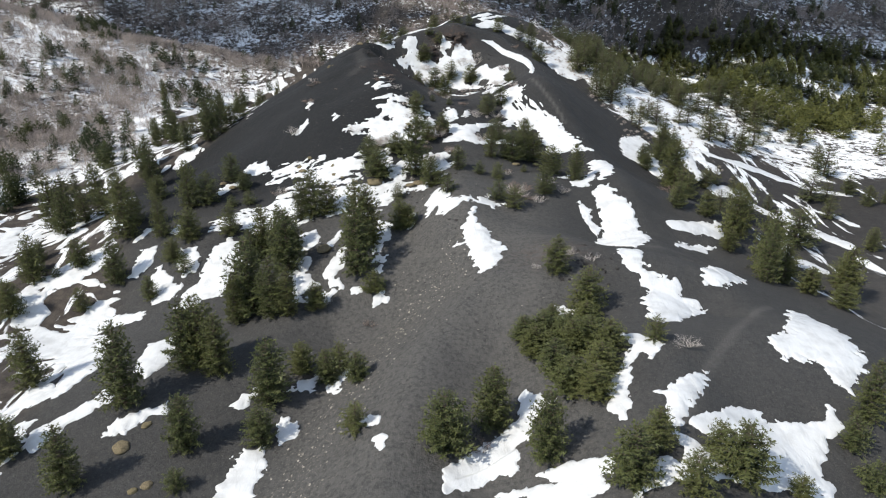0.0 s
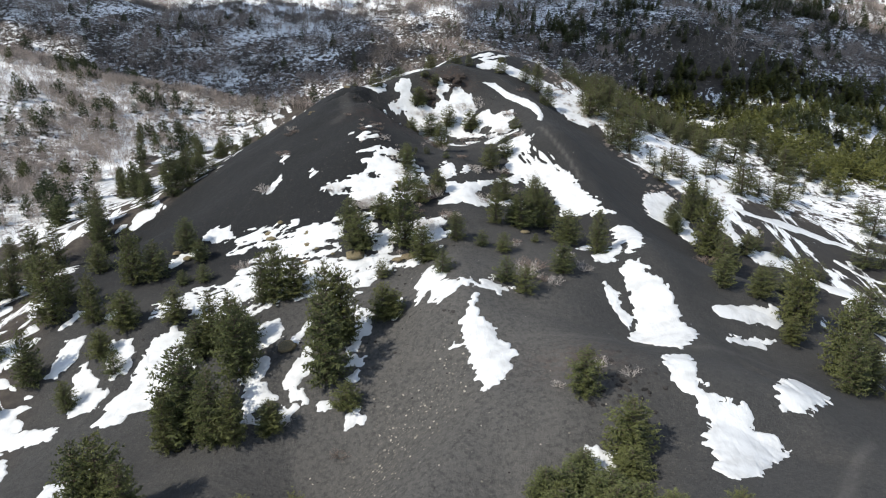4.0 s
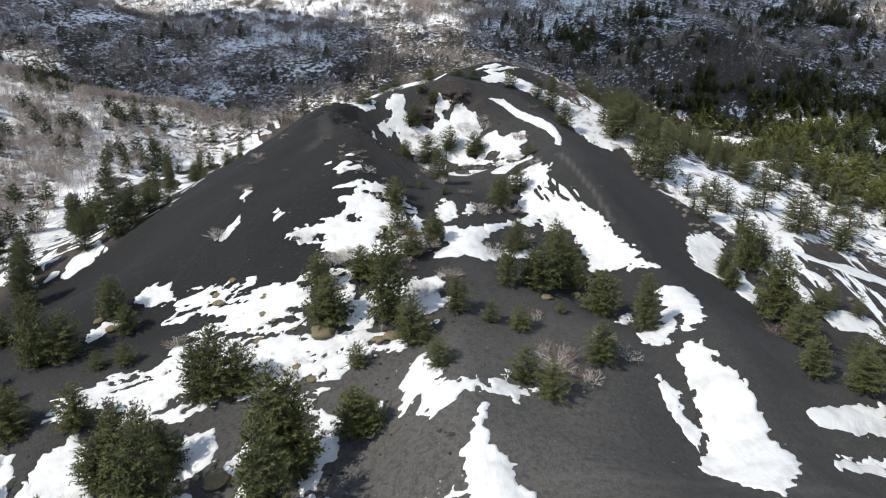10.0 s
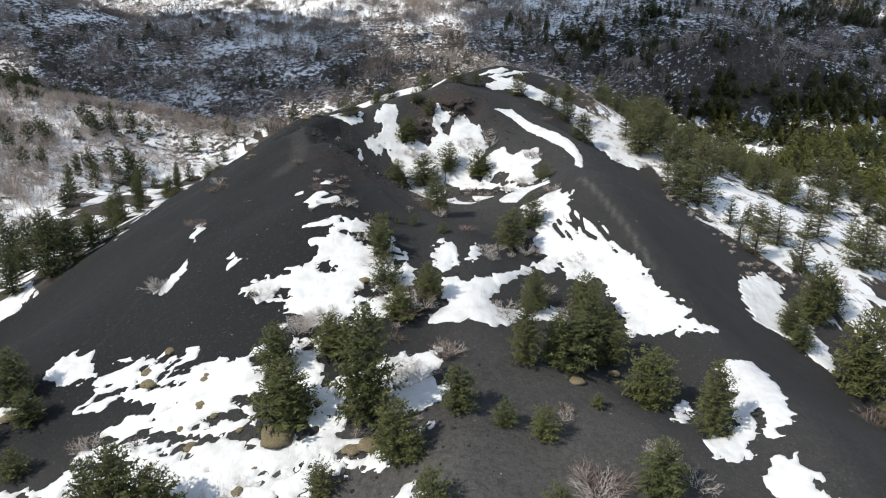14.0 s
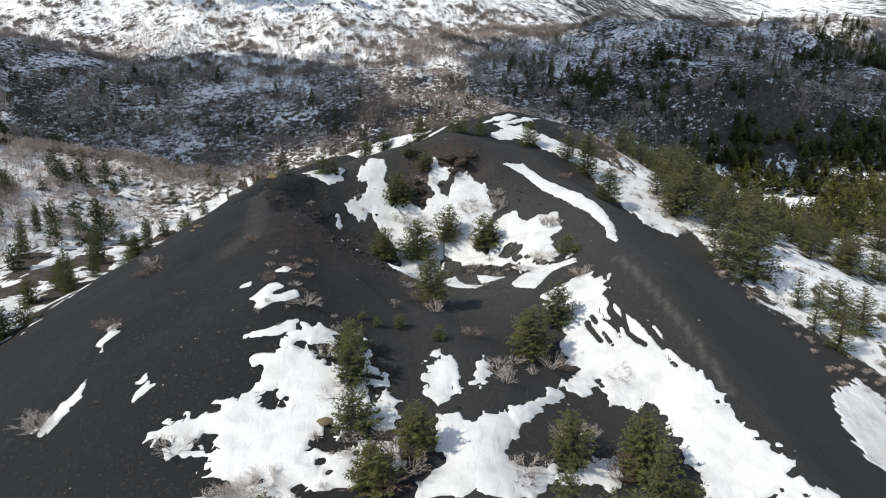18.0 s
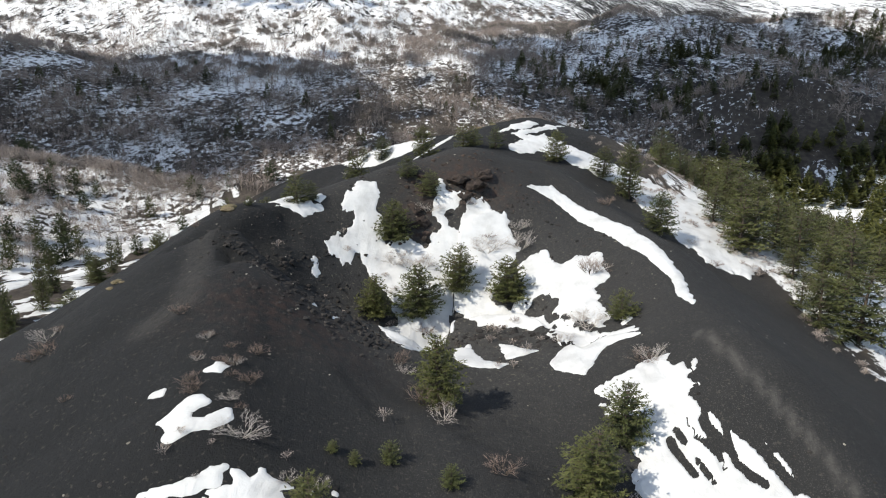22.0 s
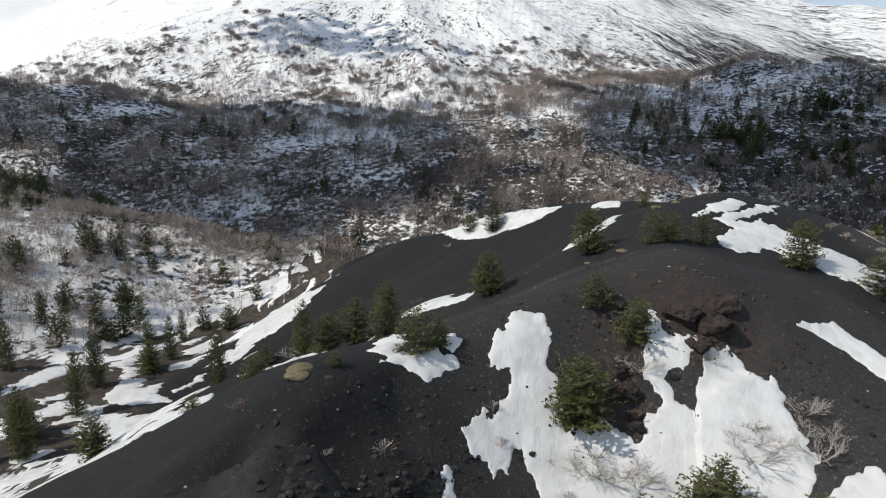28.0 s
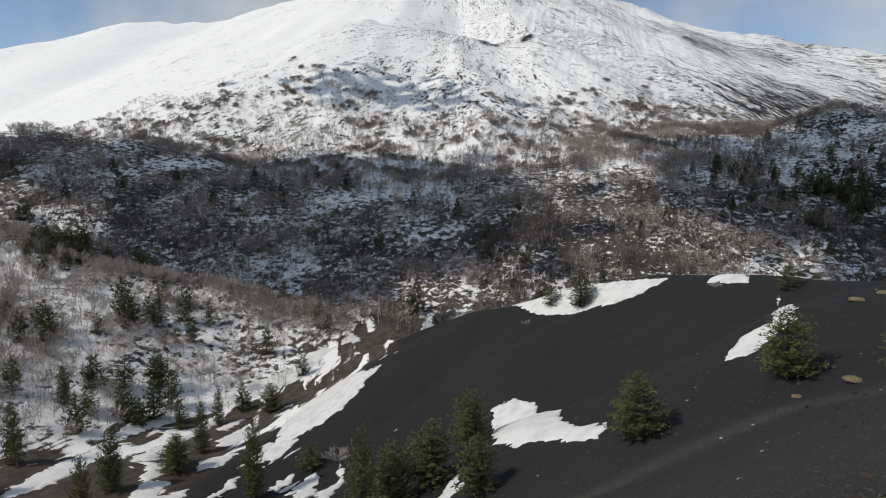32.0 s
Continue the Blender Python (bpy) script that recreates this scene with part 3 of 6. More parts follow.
def snow_sheet(x0, x1, y0, y1, step, field, depth):
    """Snow where field(x, y) is above 0, thinning out to its edge, lying on the ground."""
    x, y = np.meshgrid(np.arange(x0, x1, step), np.arange(y0, y1, step))
    s = field(x, y)
    gy, gx = np.gradient(s, step)
    size = gx * gx + gy * gy + 1e-4
    out = s < 0
    push = np.where(out, np.minimum(-s / np.sqrt(size), step * 0.95) / np.sqrt(size), 0)
    px, py = x + gx * push, y + gy * push
    lift = np.where(out, -0.04, 0.07 + depth * (1 - np.exp(-np.maximum(s, 0) / 1.2)))
    pz = height(px, py) + lift
    rows, cols = x.shape
    n = np.arange(rows * cols).reshape(rows, cols)
    keep = ~out
    cell = keep[:-1, :-1] | keep[:-1, 1:] | keep[1:, 1:] | keep[1:, :-1]
    quads = np.stack([n[:-1, :-1], n[:-1, 1:], n[1:, 1:], n[1:, :-1]], -1)
    verts = np.stack([px, py, pz], -1).reshape(-1, 3)
    # every piece that lies by itself is told apart
    tag = np.where(cell, n[:-1, :-1] + 1, 0)
    while True:
        wide = np.pad(tag, 1)
        best = np.max([wide[i : i + tag.shape[0], j : j + tag.shape[1]] for i in range(3) for j in range(3)], 0) * cell
        if (best == tag).all():
            break
        tag = best
    pieces = []
    for t in np.unique(tag[cell]):
        used, again = np.unique(quads[tag == t].ravel(), return_inverse=True)
        pieces.append((verts[used], again.reshape(-1, 4)))
    return pieces


SCRAPS = []


def lay_snow(pieces, name, label, category, group, least=45):
    """The large pieces become things; crumbs are kept for one joined rest."""
    for v, f in pieces:
        if len(f) < least:
            SCRAPS.append((v, f))
            continue
        me = net(name, v, f)
        me.materials.append(SNOW)
        tagged(new(name, me), label, category, group)


SLITS = [
    # half width and line of the furrows in the long patch below the rim
    (0.32, [(25.7, 210.7), (25.2, 209), (25.5, 207.7), (26.5, 206.3), (26.8, 205), (27.6, 203.9), (28.5, 203.2)]),
    (0.13, [(23.9, 209.6), (24.1, 208), (25.4, 206.4), (25.8, 204.9)]),
    (0.3, [(22, 208.3), (22.2, 207.2), (23.2, 205)]),
    (0.24, [(22.7, 209.1), (23.1, 207.7)]),
    (0.16, [(23.7, 206.1), (24.6, 204.1)]),
    (0.2, [(26.4, 209.3), (26.7, 207.7), (26.7, 206.2)]),
    (0.2, [(25.9, 216.1), (25.8, 213.4), (25.3, 211.3)]),
]


def snow_patch(*rings, ragged=1.0, step=0.3, holes=0.0, slashes=0.0):
    """A patch of old snow with the given outline, its edge eaten into by the thaw."""
    rings = [list(r) for r in rings]
    xs, ys = [p[0] for r in rings for p in r], [p[1] for r in rings for p in r]

    def field(x, y):
        s = np.full(x.shape, -1e9)
        for r in rings:
            s = np.maximum(s, inside(x, y, r))
        s = s + ragged * (0.9 * cloudy(x, y, 4.2, 5, 4) + 1.2 * cloudy(x, y, 1.7, 15, 2) + 1.3 * cloudy(x, y, 0.8, 16, 2)) + 0.25
        pits = step01(0.20, 0.30, cloudy(x, y, 4.5, 25, 4)) * 3.0 + step01(0.26, 0.33, cloudy(x, y, 1.6, 26, 2)) * 1.4
        for half, line in SLITS if slashes else ():
            s = np.minimum(s, 1.5 * (line_distance(x, y, line) - half - 0.25 * cloudy(x, y, 1.2, 31, 2)))
        slits = slashes * 2.4 * step01(0.08, 0.14, cloudy((x * 0.48 - y * 0.88) * 0.22, (x * 0.88 + y * 0.48) * 1.5, 1.9, 29, 2)) * step01(24, 28, x) * step01(196, 204, y)
        worn = step01(0.09, 0.17, cloudy(x * 0.7 + 0.3 * y, y * 1.4 - 0.4 * x, 3.0, 27, 4)) * 3.2 * holes * step01(0.7, 1.5, s) * np.clip(6.5 - s, 0.25, 1)
        slots = step01(0.5, 1, holes) * 1.8 * step01(0.17, 0.24, cloudy(x * 0.34 + 0.1 * y, y * 1.25, 2.6, 33, 3)) * np.clip(4.5 - s, 0.3, 1)
        return s - slots - holes * pits * step01(1.5, 2.4, s) * np.clip(5.5 - np.abs(s), 0, 1) - worn - slits

    pieces = snow_sheet(min(xs) - 2, max(xs) + 2, min(ys) - 2, max(ys) + 2, step, field, 0.32)
    lay_snow(pieces, "snow_patch", "patch of old white snow melting on black ash", "snow patch", "snow patches on the cone")


def snow_flats(x0, x1, y0, y1, weight, spacing, half, tilt, seed, step=0.55):
    """Winding bands of snow left between the swells of a flat, where weight(x, y) is near 1."""

    def field(x, y):
        wind = 1.1 * cloudy(x, y, 34, seed, 3) + 0.35 * cloudy(x, y, 9, seed + 5, 2)
        u = (y + tilt * x) / spacing + wind * 22 / spacing
        off = np.abs(u - np.round(u)) * spacing
        s = half * (0.7 + 3.2 * cloudy(x, y, 13, seed + 9, 2)) - off + 1.7 * cloudy(x, y, 2.8, seed + 11, 3)
        s = s - 3.0 * step01(0.02, 0.16, cloudy(x, y, 7, seed + 21, 2))
        return s - 4 * (1 - weight(x, y))

    pieces = snow_sheet(x0, x1, y0, y1, step, field, 0.25)
    lay_snow(pieces, "snow_drift", "long winding band of snow on dark ash", "snow drift", "snow drifts on the flats", 110)


def snow_drift(half, line):
    """One long winding band of snow."""
    xs, ys = [p[0] for p in line], [p[1] for p in line]

    def field(x, y):
        wx, wy = x + 2.0 * cloudy(x, y, 7, 35, 2), y + 2.0 * cloudy(x, y, 7, 36, 2)
        return half * (1.0 + 0.9 * cloudy(x, y, 8, 37, 2)) - line_distance(wx, wy, line) + 0.9 * cloudy(x, y, 1.6, 38, 2)

    pieces = snow_sheet(min(xs) - 5, max(xs) + 5, min(ys) - 5, max(ys) + 5, 0.45, field, 0.3)
    lay_snow(pieces, "snow_drift", "long winding band of snow on dark ash", "snow drift", "snow drifts on the flats")


def snow_flecks(cx, cy, reach):
    """Crumbs of snow caught between blocks."""

    def field(x, y):
        return 1.6 * cloudy(x, y, 1.3, 191, 3) - 0.25 - 0.5 * step01(0.4, 1.0, np.hypot(x - cx, y - cy) / reach)

    pieces = snow_sheet(cx - reach, cx + reach, cy - reach, cy + reach, 0.2, field, 0.2)
    lay_snow(pieces, "snow_patch", "", "", "", 1e9)


def left_flat(x, y):
    away = np.interp(y, FOOT_Y, FOOT_LEFT) - x
    return step01(-4, 5, away) * (1 - step01(48, 75, away)) * step01(62, 75, y) * (1 - step01(232, 250, y))


def north_flat(x, y):
    """The foot of the western flank, where snow lies in slanting streaks."""
    away = np.interp(y, (225, 255, 287, 320, 344, 363, 390, 420), (-75, -70, -67, -71, -79, -72, -84, -99)) - x
    return step01(-3, 4, away) * (1 - step01(70, 100, away)) * step01(228, 244, y) * (1 - step01(400, 425, y)) * step01(4, 9, np.hypot(x - (-99), y - 410))


snow_flecks(-16.5, 236.5, 3.2)
snow_flecks(-13.0, 224.5, 3.0)
snow_flecks(-17.5, 243.0, 2.5)
snow_patch(((58.3, 209.4), (65.7, 216), (67.9, 213.8), (65.4, 207.7), (66.8, 203.8), (68, 198.8), (67.7, 193.4), (65.1, 188), (62.5, 189.5), (62, 195.6), (58.2, 196.7), (55.9, 197.8), (55.4, 203)))
snow_flats(-170, -60, 62, 252, left_flat, 5.0, 1.75, -0.45, 351, 0.45)
snow_patch(((31.3, 67.7), (35.7, 70.3), (40.3, 73.6), (43.6, 73.7), (42.3, 71.8), (50.1, 72.9), (52.6, 73.8), (54.5, 75.4), (54.5, 72.4), (51.6, 70.5), (49.3, 66.9), (47, 64.4), (49, 63.3), (47.5, 61.5), (22, 57.1), (25.4, 60.2), (27.1, 61.8), (28.2, 59.8), (29.7, 61.6), (29, 63.6), (31.2, 64.6), (32.6, 63.3), (36, 66.8), (33.2, 66.2), (31.9, 66.6)), ragged=0.6, step=0.25)
snow_patch(((13, 83.9), (16.5, 79), (15.3, 78), (13.3, 76.8), (12.7, 73.9), (9.9, 72.3), (10.7, 67.6), (6.6, 67.8), (0.6, 64.8), (0.5, 68.7), (4.4, 71.6), (5.9, 73.9), (8.7, 76.1), (11.6, 78.9)), ragged=0.6, step=0.25)
snow_patch(((12.7, 65.8), (16.6, 66.6), (21.5, 63.7), (20.7, 62.3), (16.4, 62.7)), ragged=0.6, step=0.25)
snow_patch(((7.4, 65.5), (15.9, 62.4), (18.9, 62), (20.2, 60.8), (19.2, 59.4), (17.1, 59.6), (7.8, 64.4)), ragged=0.6, step=0.25)
snow_patch(((28.4, 88.9), (30.4, 87.9), (32.9, 83.8), (30.3, 80.5), (29.8, 82.7), (27.9, 80.5), (26.6, 77.4), (25.6, 76.2), (25.5, 72.8), (24.3, 69.9), (22.9, 72.3), (24.4, 78.7), (26.5, 81.3), (28.9, 84.5)), ragged=0.6, step=0.25)
snow_patch(((-80.2, 386.9), (-81.4, 374), (-85.6, 370.3), (-90.4, 365.7), (-94.7, 364.1), (-97.8, 376.6), (-95.4, 387.7), (-87.9, 391)), ragged=0.9, step=0.4)
snow_patch(((-92.4, 360.7), (-87, 358.3), (-88.6, 350.6), (-92.8, 348.8), (-93.9, 358.1)), ragged=0.9, step=0.4)
snow_patch(((-83.7, 338.6), (-81.3, 345.8), (-80.2, 341.2), (-81.7, 337.5)), ragged=0.9, step=0.4)
snow_patch(((-58.8, 304.2), (-71.1, 344.5), (-68.4, 339.9), (-55.6, 300.5), (-55.6, 296.1), (-56.3, 299.8)), ragged=0.9, step=0.4)
snow_patch(((-78.3, 339.2), (-76.1, 343.8), (-60.9, 305.1)), ragged=0.9, step=0.4)
snow_patch(((-48.2, 284), (-44.3, 284.9), (-42, 287.4), (-38.6, 290.5), (-37.1, 294.3), (-36.6, 290.9), (-37.9, 287.9), (-40.2, 284.9), (-32.4, 253.1), (-33.9, 250.8)), ragged=0.9, step=0.4)
snow_patch(((-106.8, 349.7), (-105.6, 352.8), (-100.7, 355.6), (-100.7, 348.2), (-103.6, 345.3)), ragged=0.9, step=0.4)
snow_patch(((-111.9, 366.2), (-112.4, 376.4), (-108.2, 380.1), (-104.7, 362.7), (-108.5, 361.4)), ragged=0.9, step=0.4)
snow_patch(((-119.8, 377.4), (-118.7, 383.2), (-116.4, 385.9), (-116.6, 377.4)), ragged=0.9, step=0.4)
snow_patch(((-95.5, 331.5), (-93.9, 336.6), (-93.3, 342.4), (-91.4, 338), (-92.8, 334.7), (-94.1, 330.7)), ragged=0.9, step=0.4)
snow_patch(((-110.2, 329.5), (-111, 336), (-116.9, 345.7), (-115.1, 349.2), (-111, 342.5), (-111.6, 338.3), (-107.2, 339.1), (-104.6, 332.4), (-100.1, 335.8), (-97.8, 329.2), (-92.3, 326.3), (-98.4, 323.4), (-104, 323.7), (-107.2, 324.3)), ragged=0.9, step=0.4)
snow_patch(((-119.1, 316.7), (-117.8, 322.5), (-114.3, 325.2), (-109, 320.8), (-105.9, 322.6), (-104.1, 317.9), (-97.7, 318.5), (-96.2, 314.1), (-107.5, 314.5), (-111.6, 312.3), (-110.3, 318), (-116.6, 315)), ragged=0.9, step=0.4)
snow_patch(((-107.2, 310.1), (-102.8, 315), (-96.6, 317), (-91.9, 318.9), (-74.8, 290.7), (-89.9, 305.5), (-102.1, 307.9), (-99.8, 310.1)), ragged=0.9, step=0.4)
snow_patch(((-69, 285.9), (-68.7, 289.1), (-67.8, 292.9), (-64.4, 293), (-62.8, 288.5), (-65.3, 286.7), (-66.1, 284.1)), ragged=0.9, step=0.4)
snow_patch(((-123.4, 312.8), (-120.5, 312.5), (-116, 307), (-117.5, 306.7)), ragged=0.9, step=0.4)
snow_patch(((-132.9, 324.5), (-129.6, 331.7), (-129, 340.7), (-134.7, 354.7), (-136, 369.1), (-132.3, 382.1), (-127.1, 393.2), (-120.5, 401.2), (-111.7, 409.1), (-107.5, 422.6), (-111.8, 425.8), (-118.7, 414.7), (-127.7, 404.2), (-132.4, 393.1), (-135.5, 381.2), (-140.6, 370.3), (-135.4, 348.5), (-135.9, 337.7), (-135.6, 328.4)), ragged=0.9, step=0.4)
snow_patch(((-122.3, 347.2), (-124.5, 359.6), (-124.6, 372.2), (-126.4, 385.3), (-123.2, 386.4), (-122.7, 377), (-121.4, 365.4), (-117.9, 350.1)), ragged=0.9, step=0.4)
snow_patch(((-56.9, 284), (-54.5, 285.9), (-52.6, 283), (-40.3, 253.9)), ragged=0.9, step=0.4)
snow_patch(((-53.8, 289.4), (-52.8, 293), (-52.1, 289.4)), ragged=0.9, step=0.4)
snow_patch(((-123.5, 322.7), (-119.3, 327.7), (-118.1, 325.2), (-121.5, 321.5)), ragged=0.9, step=0.4)
snow_patch(((-62.6, 286), (-58.3, 282.5), (-59, 281.2), (-61.4, 283.5)), ragged=0.9, step=0.4)
snow_patch(((-98.5, 434.5), (-105.4, 432.6), (-103.3, 439.3)), ragged=0.9, step=0.4)
snow_patch(((-117.1, 424.1), (-110.7, 430.5), (-105.4, 432.6), (-110.5, 422.9)), ragged=0.9, step=0.4)
snow_flats(-170, -56, 226, 425, lambda x, y: north_flat(x, y) * (1 - 0.8 * step01(296, 318, y)), 5.2, 1.9, -0.95, 371, 0.45)
snow_flats(-170, -62, 240, 350, lambda x, y: north_flat(x, y) * step01(318, 300, y), 4.6, 1.7, -0.8, 397, 0.45)
snow_patch(((-24.7, 249.1), (-23, 251.1), (-20.3, 252.5), (-18.9, 252.1), (-20.9, 250.5)))
snow_patch(((15.9, 296.4), (21.9, 299.7), (29.2, 293.9), (40.4, 291.2), (57.4, 287.5), (64.9, 278.4), (61.3, 268.1), (50.2, 257.9), (44.5, 259.9), (41.5, 266.7), (38.8, 274.5), (35.8, 280.8), (27.1, 284.3), (17.9, 291.4)))
snow_patch(((-75.4, 382.7), (-80.2, 384), (-84.9, 379.7), (-90.4, 377.7), (-93.2, 370.1), (-92.9, 360.2), (-88.9, 359.3), (-83.9, 362.4), (-80.3, 364.1), (-77.1, 369), (-76.1, 376.6)))
snow_patch(((-6.6, 164.8), (-1.5, 170.5), (2.2, 163.6), (-2.9, 160.9)), ((-9.8, 155), (-5, 155.2), (-1.9, 157.1), (0.6, 158), (-4.8, 152.8)))
snow_patch(((-1, 142), (6.1, 140.1), (5.6, 138), (0.5, 136.2), (-0.5, 137.5)))
snow_patch(((-3.4, 139.1), (-3.3, 145.3), (-1.7, 149.4), (2.2, 143.3), (-1.7, 140.2)))
snow_patch(((4.6, 129.7), (7.2, 136), (7.1, 131), (9.3, 128.5), (10.8, 124.2), (12.5, 121.5), (11.8, 118.4), (8.3, 113.5), (6.4, 116.6), (5.5, 120.8), (5.2, 123.9), (1.9, 125.5), (4.5, 125.5)))
snow_patch(((8.4, 139.8), (10.8, 144.7), (11.1, 141.9), (14.6, 141.7), (11.7, 139.1)))
snow_patch(((40.2, 173.9), (44.8, 175), (45, 166.9), (43, 160.5), (40.3, 157.1), (39, 157.8), (41.5, 163.5), (39.2, 162.6), (37.9, 158.2), (35.2, 154.5), (32.1, 154.4), (32.4, 157.1), (36.4, 160.2), (39.8, 168.1)), ((30.7, 165.7), (33.4, 167.7), (32, 161.4), (30.3, 161.6)))
snow_patch(((36.8, 153.2), (41.1, 154.7), (41.3, 150.3), (44.3, 147.7), (44.8, 143.7), (45.4, 138.1), (45.7, 133.4), (40.7, 127.4), (37.8, 129.7), (34.3, 134.1), (36.9, 138.9), (37.4, 146.1)), ((32.4, 147.8), (33.7, 147.7), (36.2, 140.7), (35.3, 137.5), (33.8, 141.7)))
snow_patch(((34.6, 118.6), (40.1, 122.2), (37.8, 110.3), (41.9, 108.2), (43.8, 109.1), (43.6, 105.8), (46.5, 105.2), (46.6, 102.6), (40.3, 95.9), (35.7, 94.8), (35.3, 101.5), (37.8, 105.9), (35, 111.8)))
snow_patch(((49.6, 112.8), (56.5, 121.2), (59.6, 116.8), (53.1, 109.3), (49.1, 109.8)))
snow_patch(((55.7, 146.3), (67.7, 150.7), (67.9, 147.8), (63.2, 145.2), (56.8, 144.4)), ((54.5, 139.4), (63.9, 141.1), (59.3, 138.4)))
snow_patch(((20.3, 102.4), (25.2, 100.9), (22.6, 100.2), (23.1, 97), (21.8, 96.8), (21.3, 100.1)))
snow_patch(((64.1, 107.8), (67.4, 106.2), (66.5, 92.9), (64.7, 85), (58.8, 79.3), (57.2, 81), (58, 85.9), (52, 84.3), (51.5, 88.8), (56.3, 91.6)))
snow_patch(((29.8, 73.6), (35.2, 77), (39.6, 80.7), (33.7, 71.6), (29.2, 64.5), (28.4, 66.1)))
snow_patch(((-31.9, 73.4), (-31, 79.9), (-27.5, 81.7), (-26.2, 78), (-27, 71.7), (-31.1, 72.1)))
snow_patch(((-25.4, 82.1), (-25.9, 88.1), (-22.9, 87.3), (-23, 83.4)))
snow_patch(((-26.2, 94.1), (-22.1, 97.8), (-22.5, 94.6)))
snow_patch(((-11.2, 80), (-8.6, 79.4), (-9.6, 76.8)), ((-9.2, 74.7), (-7.8, 74.1), (-7.9, 71.9)))
snow_patch(((-19.4, 94.4), (-16.9, 100.1), (-16.8, 96.6), (-17.6, 92.2)))
snow_patch(((-34.7, 89.7), (-31.6, 94.6), (-31.5, 92.2), (-32.7, 89.3)))
snow_patch(((-42.7, 200.9), (-41.9, 204.2), (-40.9, 203), (-41.1, 199.6)))
snow_patch(((-44, 189.8), (-41.7, 192.4), (-40.7, 193.7), (-40.6, 191.1), (-42.6, 189)))
snow_patch(((-33.1, 191.2), (-32.3, 191.8), (-30.8, 189.7), (-31.8, 189.4)))

snow_patch(((-47.3, 169.6), (-47.2, 173.1), (-45.9, 177), (-43.5, 177.6), (-40.7, 177), (-36.1, 177.2), (-33.3, 177.2), (-32.9, 175.3), (-35.4, 172.3), (-33.6, 171.8), (-29.5, 172.5), (-25.1, 171.9), (-23, 174.2), (-21.6, 171.5), (-21.1, 166.5), (-19.8, 165.3), (-21.9, 164.2), (-20.8, 161.8), (-21.8, 160.4), (-24.1, 160.1), (-32, 162.2), (-41.3, 164.1), (-39, 165.7), (-36.2, 165), (-34.7, 167.7), (-37.9, 169.7), (-39.7, 169.5), (-41.8, 170.5), (-44.1, 169.6)), holes=1)
snow_patch(((-39.6, 162.3), (-28.6, 159.2), (-18.2, 157.5), (-14.8, 158.5), (-11.3, 159.6), (-8.4, 157.5), (-3.8, 155.1), (-5.5, 153.9), (-12.2, 152.5), (-14.6, 148.7), (-16.5, 147.9), (-17.2, 144.9), (-15.7, 143.2), (-12.3, 142), (-12.1, 138.1), (-13, 132.9), (-14.5, 131.3), (-15.3, 133.8), (-15.1, 140.3), (-18.4, 145), (-23, 147.4), (-26.3, 147.2), (-29.9, 148.3), (-34.8, 145.3), (-40, 145.9), (-44.5, 144.7), (-48, 146.9), (-50, 149.4), (-54.4, 146.3), (-57.9, 148), (-58.2, 151.6), (-53.6, 153), (-48.8, 156.2), (-43.8, 157.2), (-42.2, 161.6)), holes=1)
snow_patch(((-56.6, 176.2), (-55.6, 179.2), (-53.6, 181.5), (-52.1, 179.7), (-49.2, 176.2), (-49.9, 175.3), (-52.3, 176.6), (-55, 176)))
snow_patch(((-19.1, 174.3), (-14.8, 174.2), (-13.7, 165.1), (-12.9, 164.7), (-9.6, 168.9), (-6.2, 169.7), (1.2, 171.3), (2, 169.6), (-0.1, 166.1), (-2.9, 164.5), (2.1, 164.1), (2.1, 161.4), (-1.3, 161.5), (-3.7, 162.9), (-5.6, 163), (-9.3, 162.9), (-9.7, 160.8), (-10.4, 157.8), (-12.6, 155.2), (-12.8, 151.8), (-13.9, 151.3), (-16.9, 151.6), (-15.8, 154.1), (-16.4, 155.9), (-14.5, 158.1), (-12.8, 158.9), (-14.1, 161), (-13.9, 162.6), (-16.3, 167.5), (-17.9, 169.2)), holes=0.5)
snow_patch(((-27.9, 184.3), (-26.9, 185.7), (-23.9, 186), (-21.3, 187.6), (-18.9, 187.8), (-18.1, 189.7), (-18.9, 191.4), (-17.7, 193.3), (-16.6, 194.4), (-14.2, 195.8), (-11.6, 195.8), (-9.9, 193.8), (-8.9, 195.9), (-7.5, 195.7), (-5.5, 191.8), (-2.1, 190.2), (-2.9, 187.7), (-3.3, 185.3), (-6.1, 183.6), (-2.5, 182.5), (-2.3, 180.5), (-5.6, 179.8), (-6.4, 177.3), (-5.2, 176.7), (-21.1, 177.5), (-21.8, 178.7), (-21.1, 181), (-23.7, 181.8), (-25.6, 182.2)), holes=1)
snow_patch(((-21, 194.5), (-18.8, 195), (-16.9, 195.8), (-15.4, 196.4), (-15.8, 195.3), (-17.9, 194.4)), ragged=0.3)
snow_patch(((-21.9, 199.9), (-21.1, 200.5), (-20.2, 201.9), (-19, 202.1), (-18.3, 201.5), (-19.5, 200.5), (-19.4, 199.7), (-18, 199.7), (-17.5, 200.2), (-16.5, 201), (-16.1, 200.3), (-16.7, 199.6), (-17.8, 199.1), (-20.2, 198.1), (-20.7, 198.4), (-20.3, 198.9)), ragged=0.2, step=0.18)
snow_patch(((-24.4, 204.1), (-23.1, 204.2), (-23.1, 203.7)), ragged=0.15, step=0.18)
snow_patch(((-20.1, 205.6), (-19.3, 206.7), (-18.4, 206.4), (-18.6, 205.6)), ragged=0.4, step=0.2)
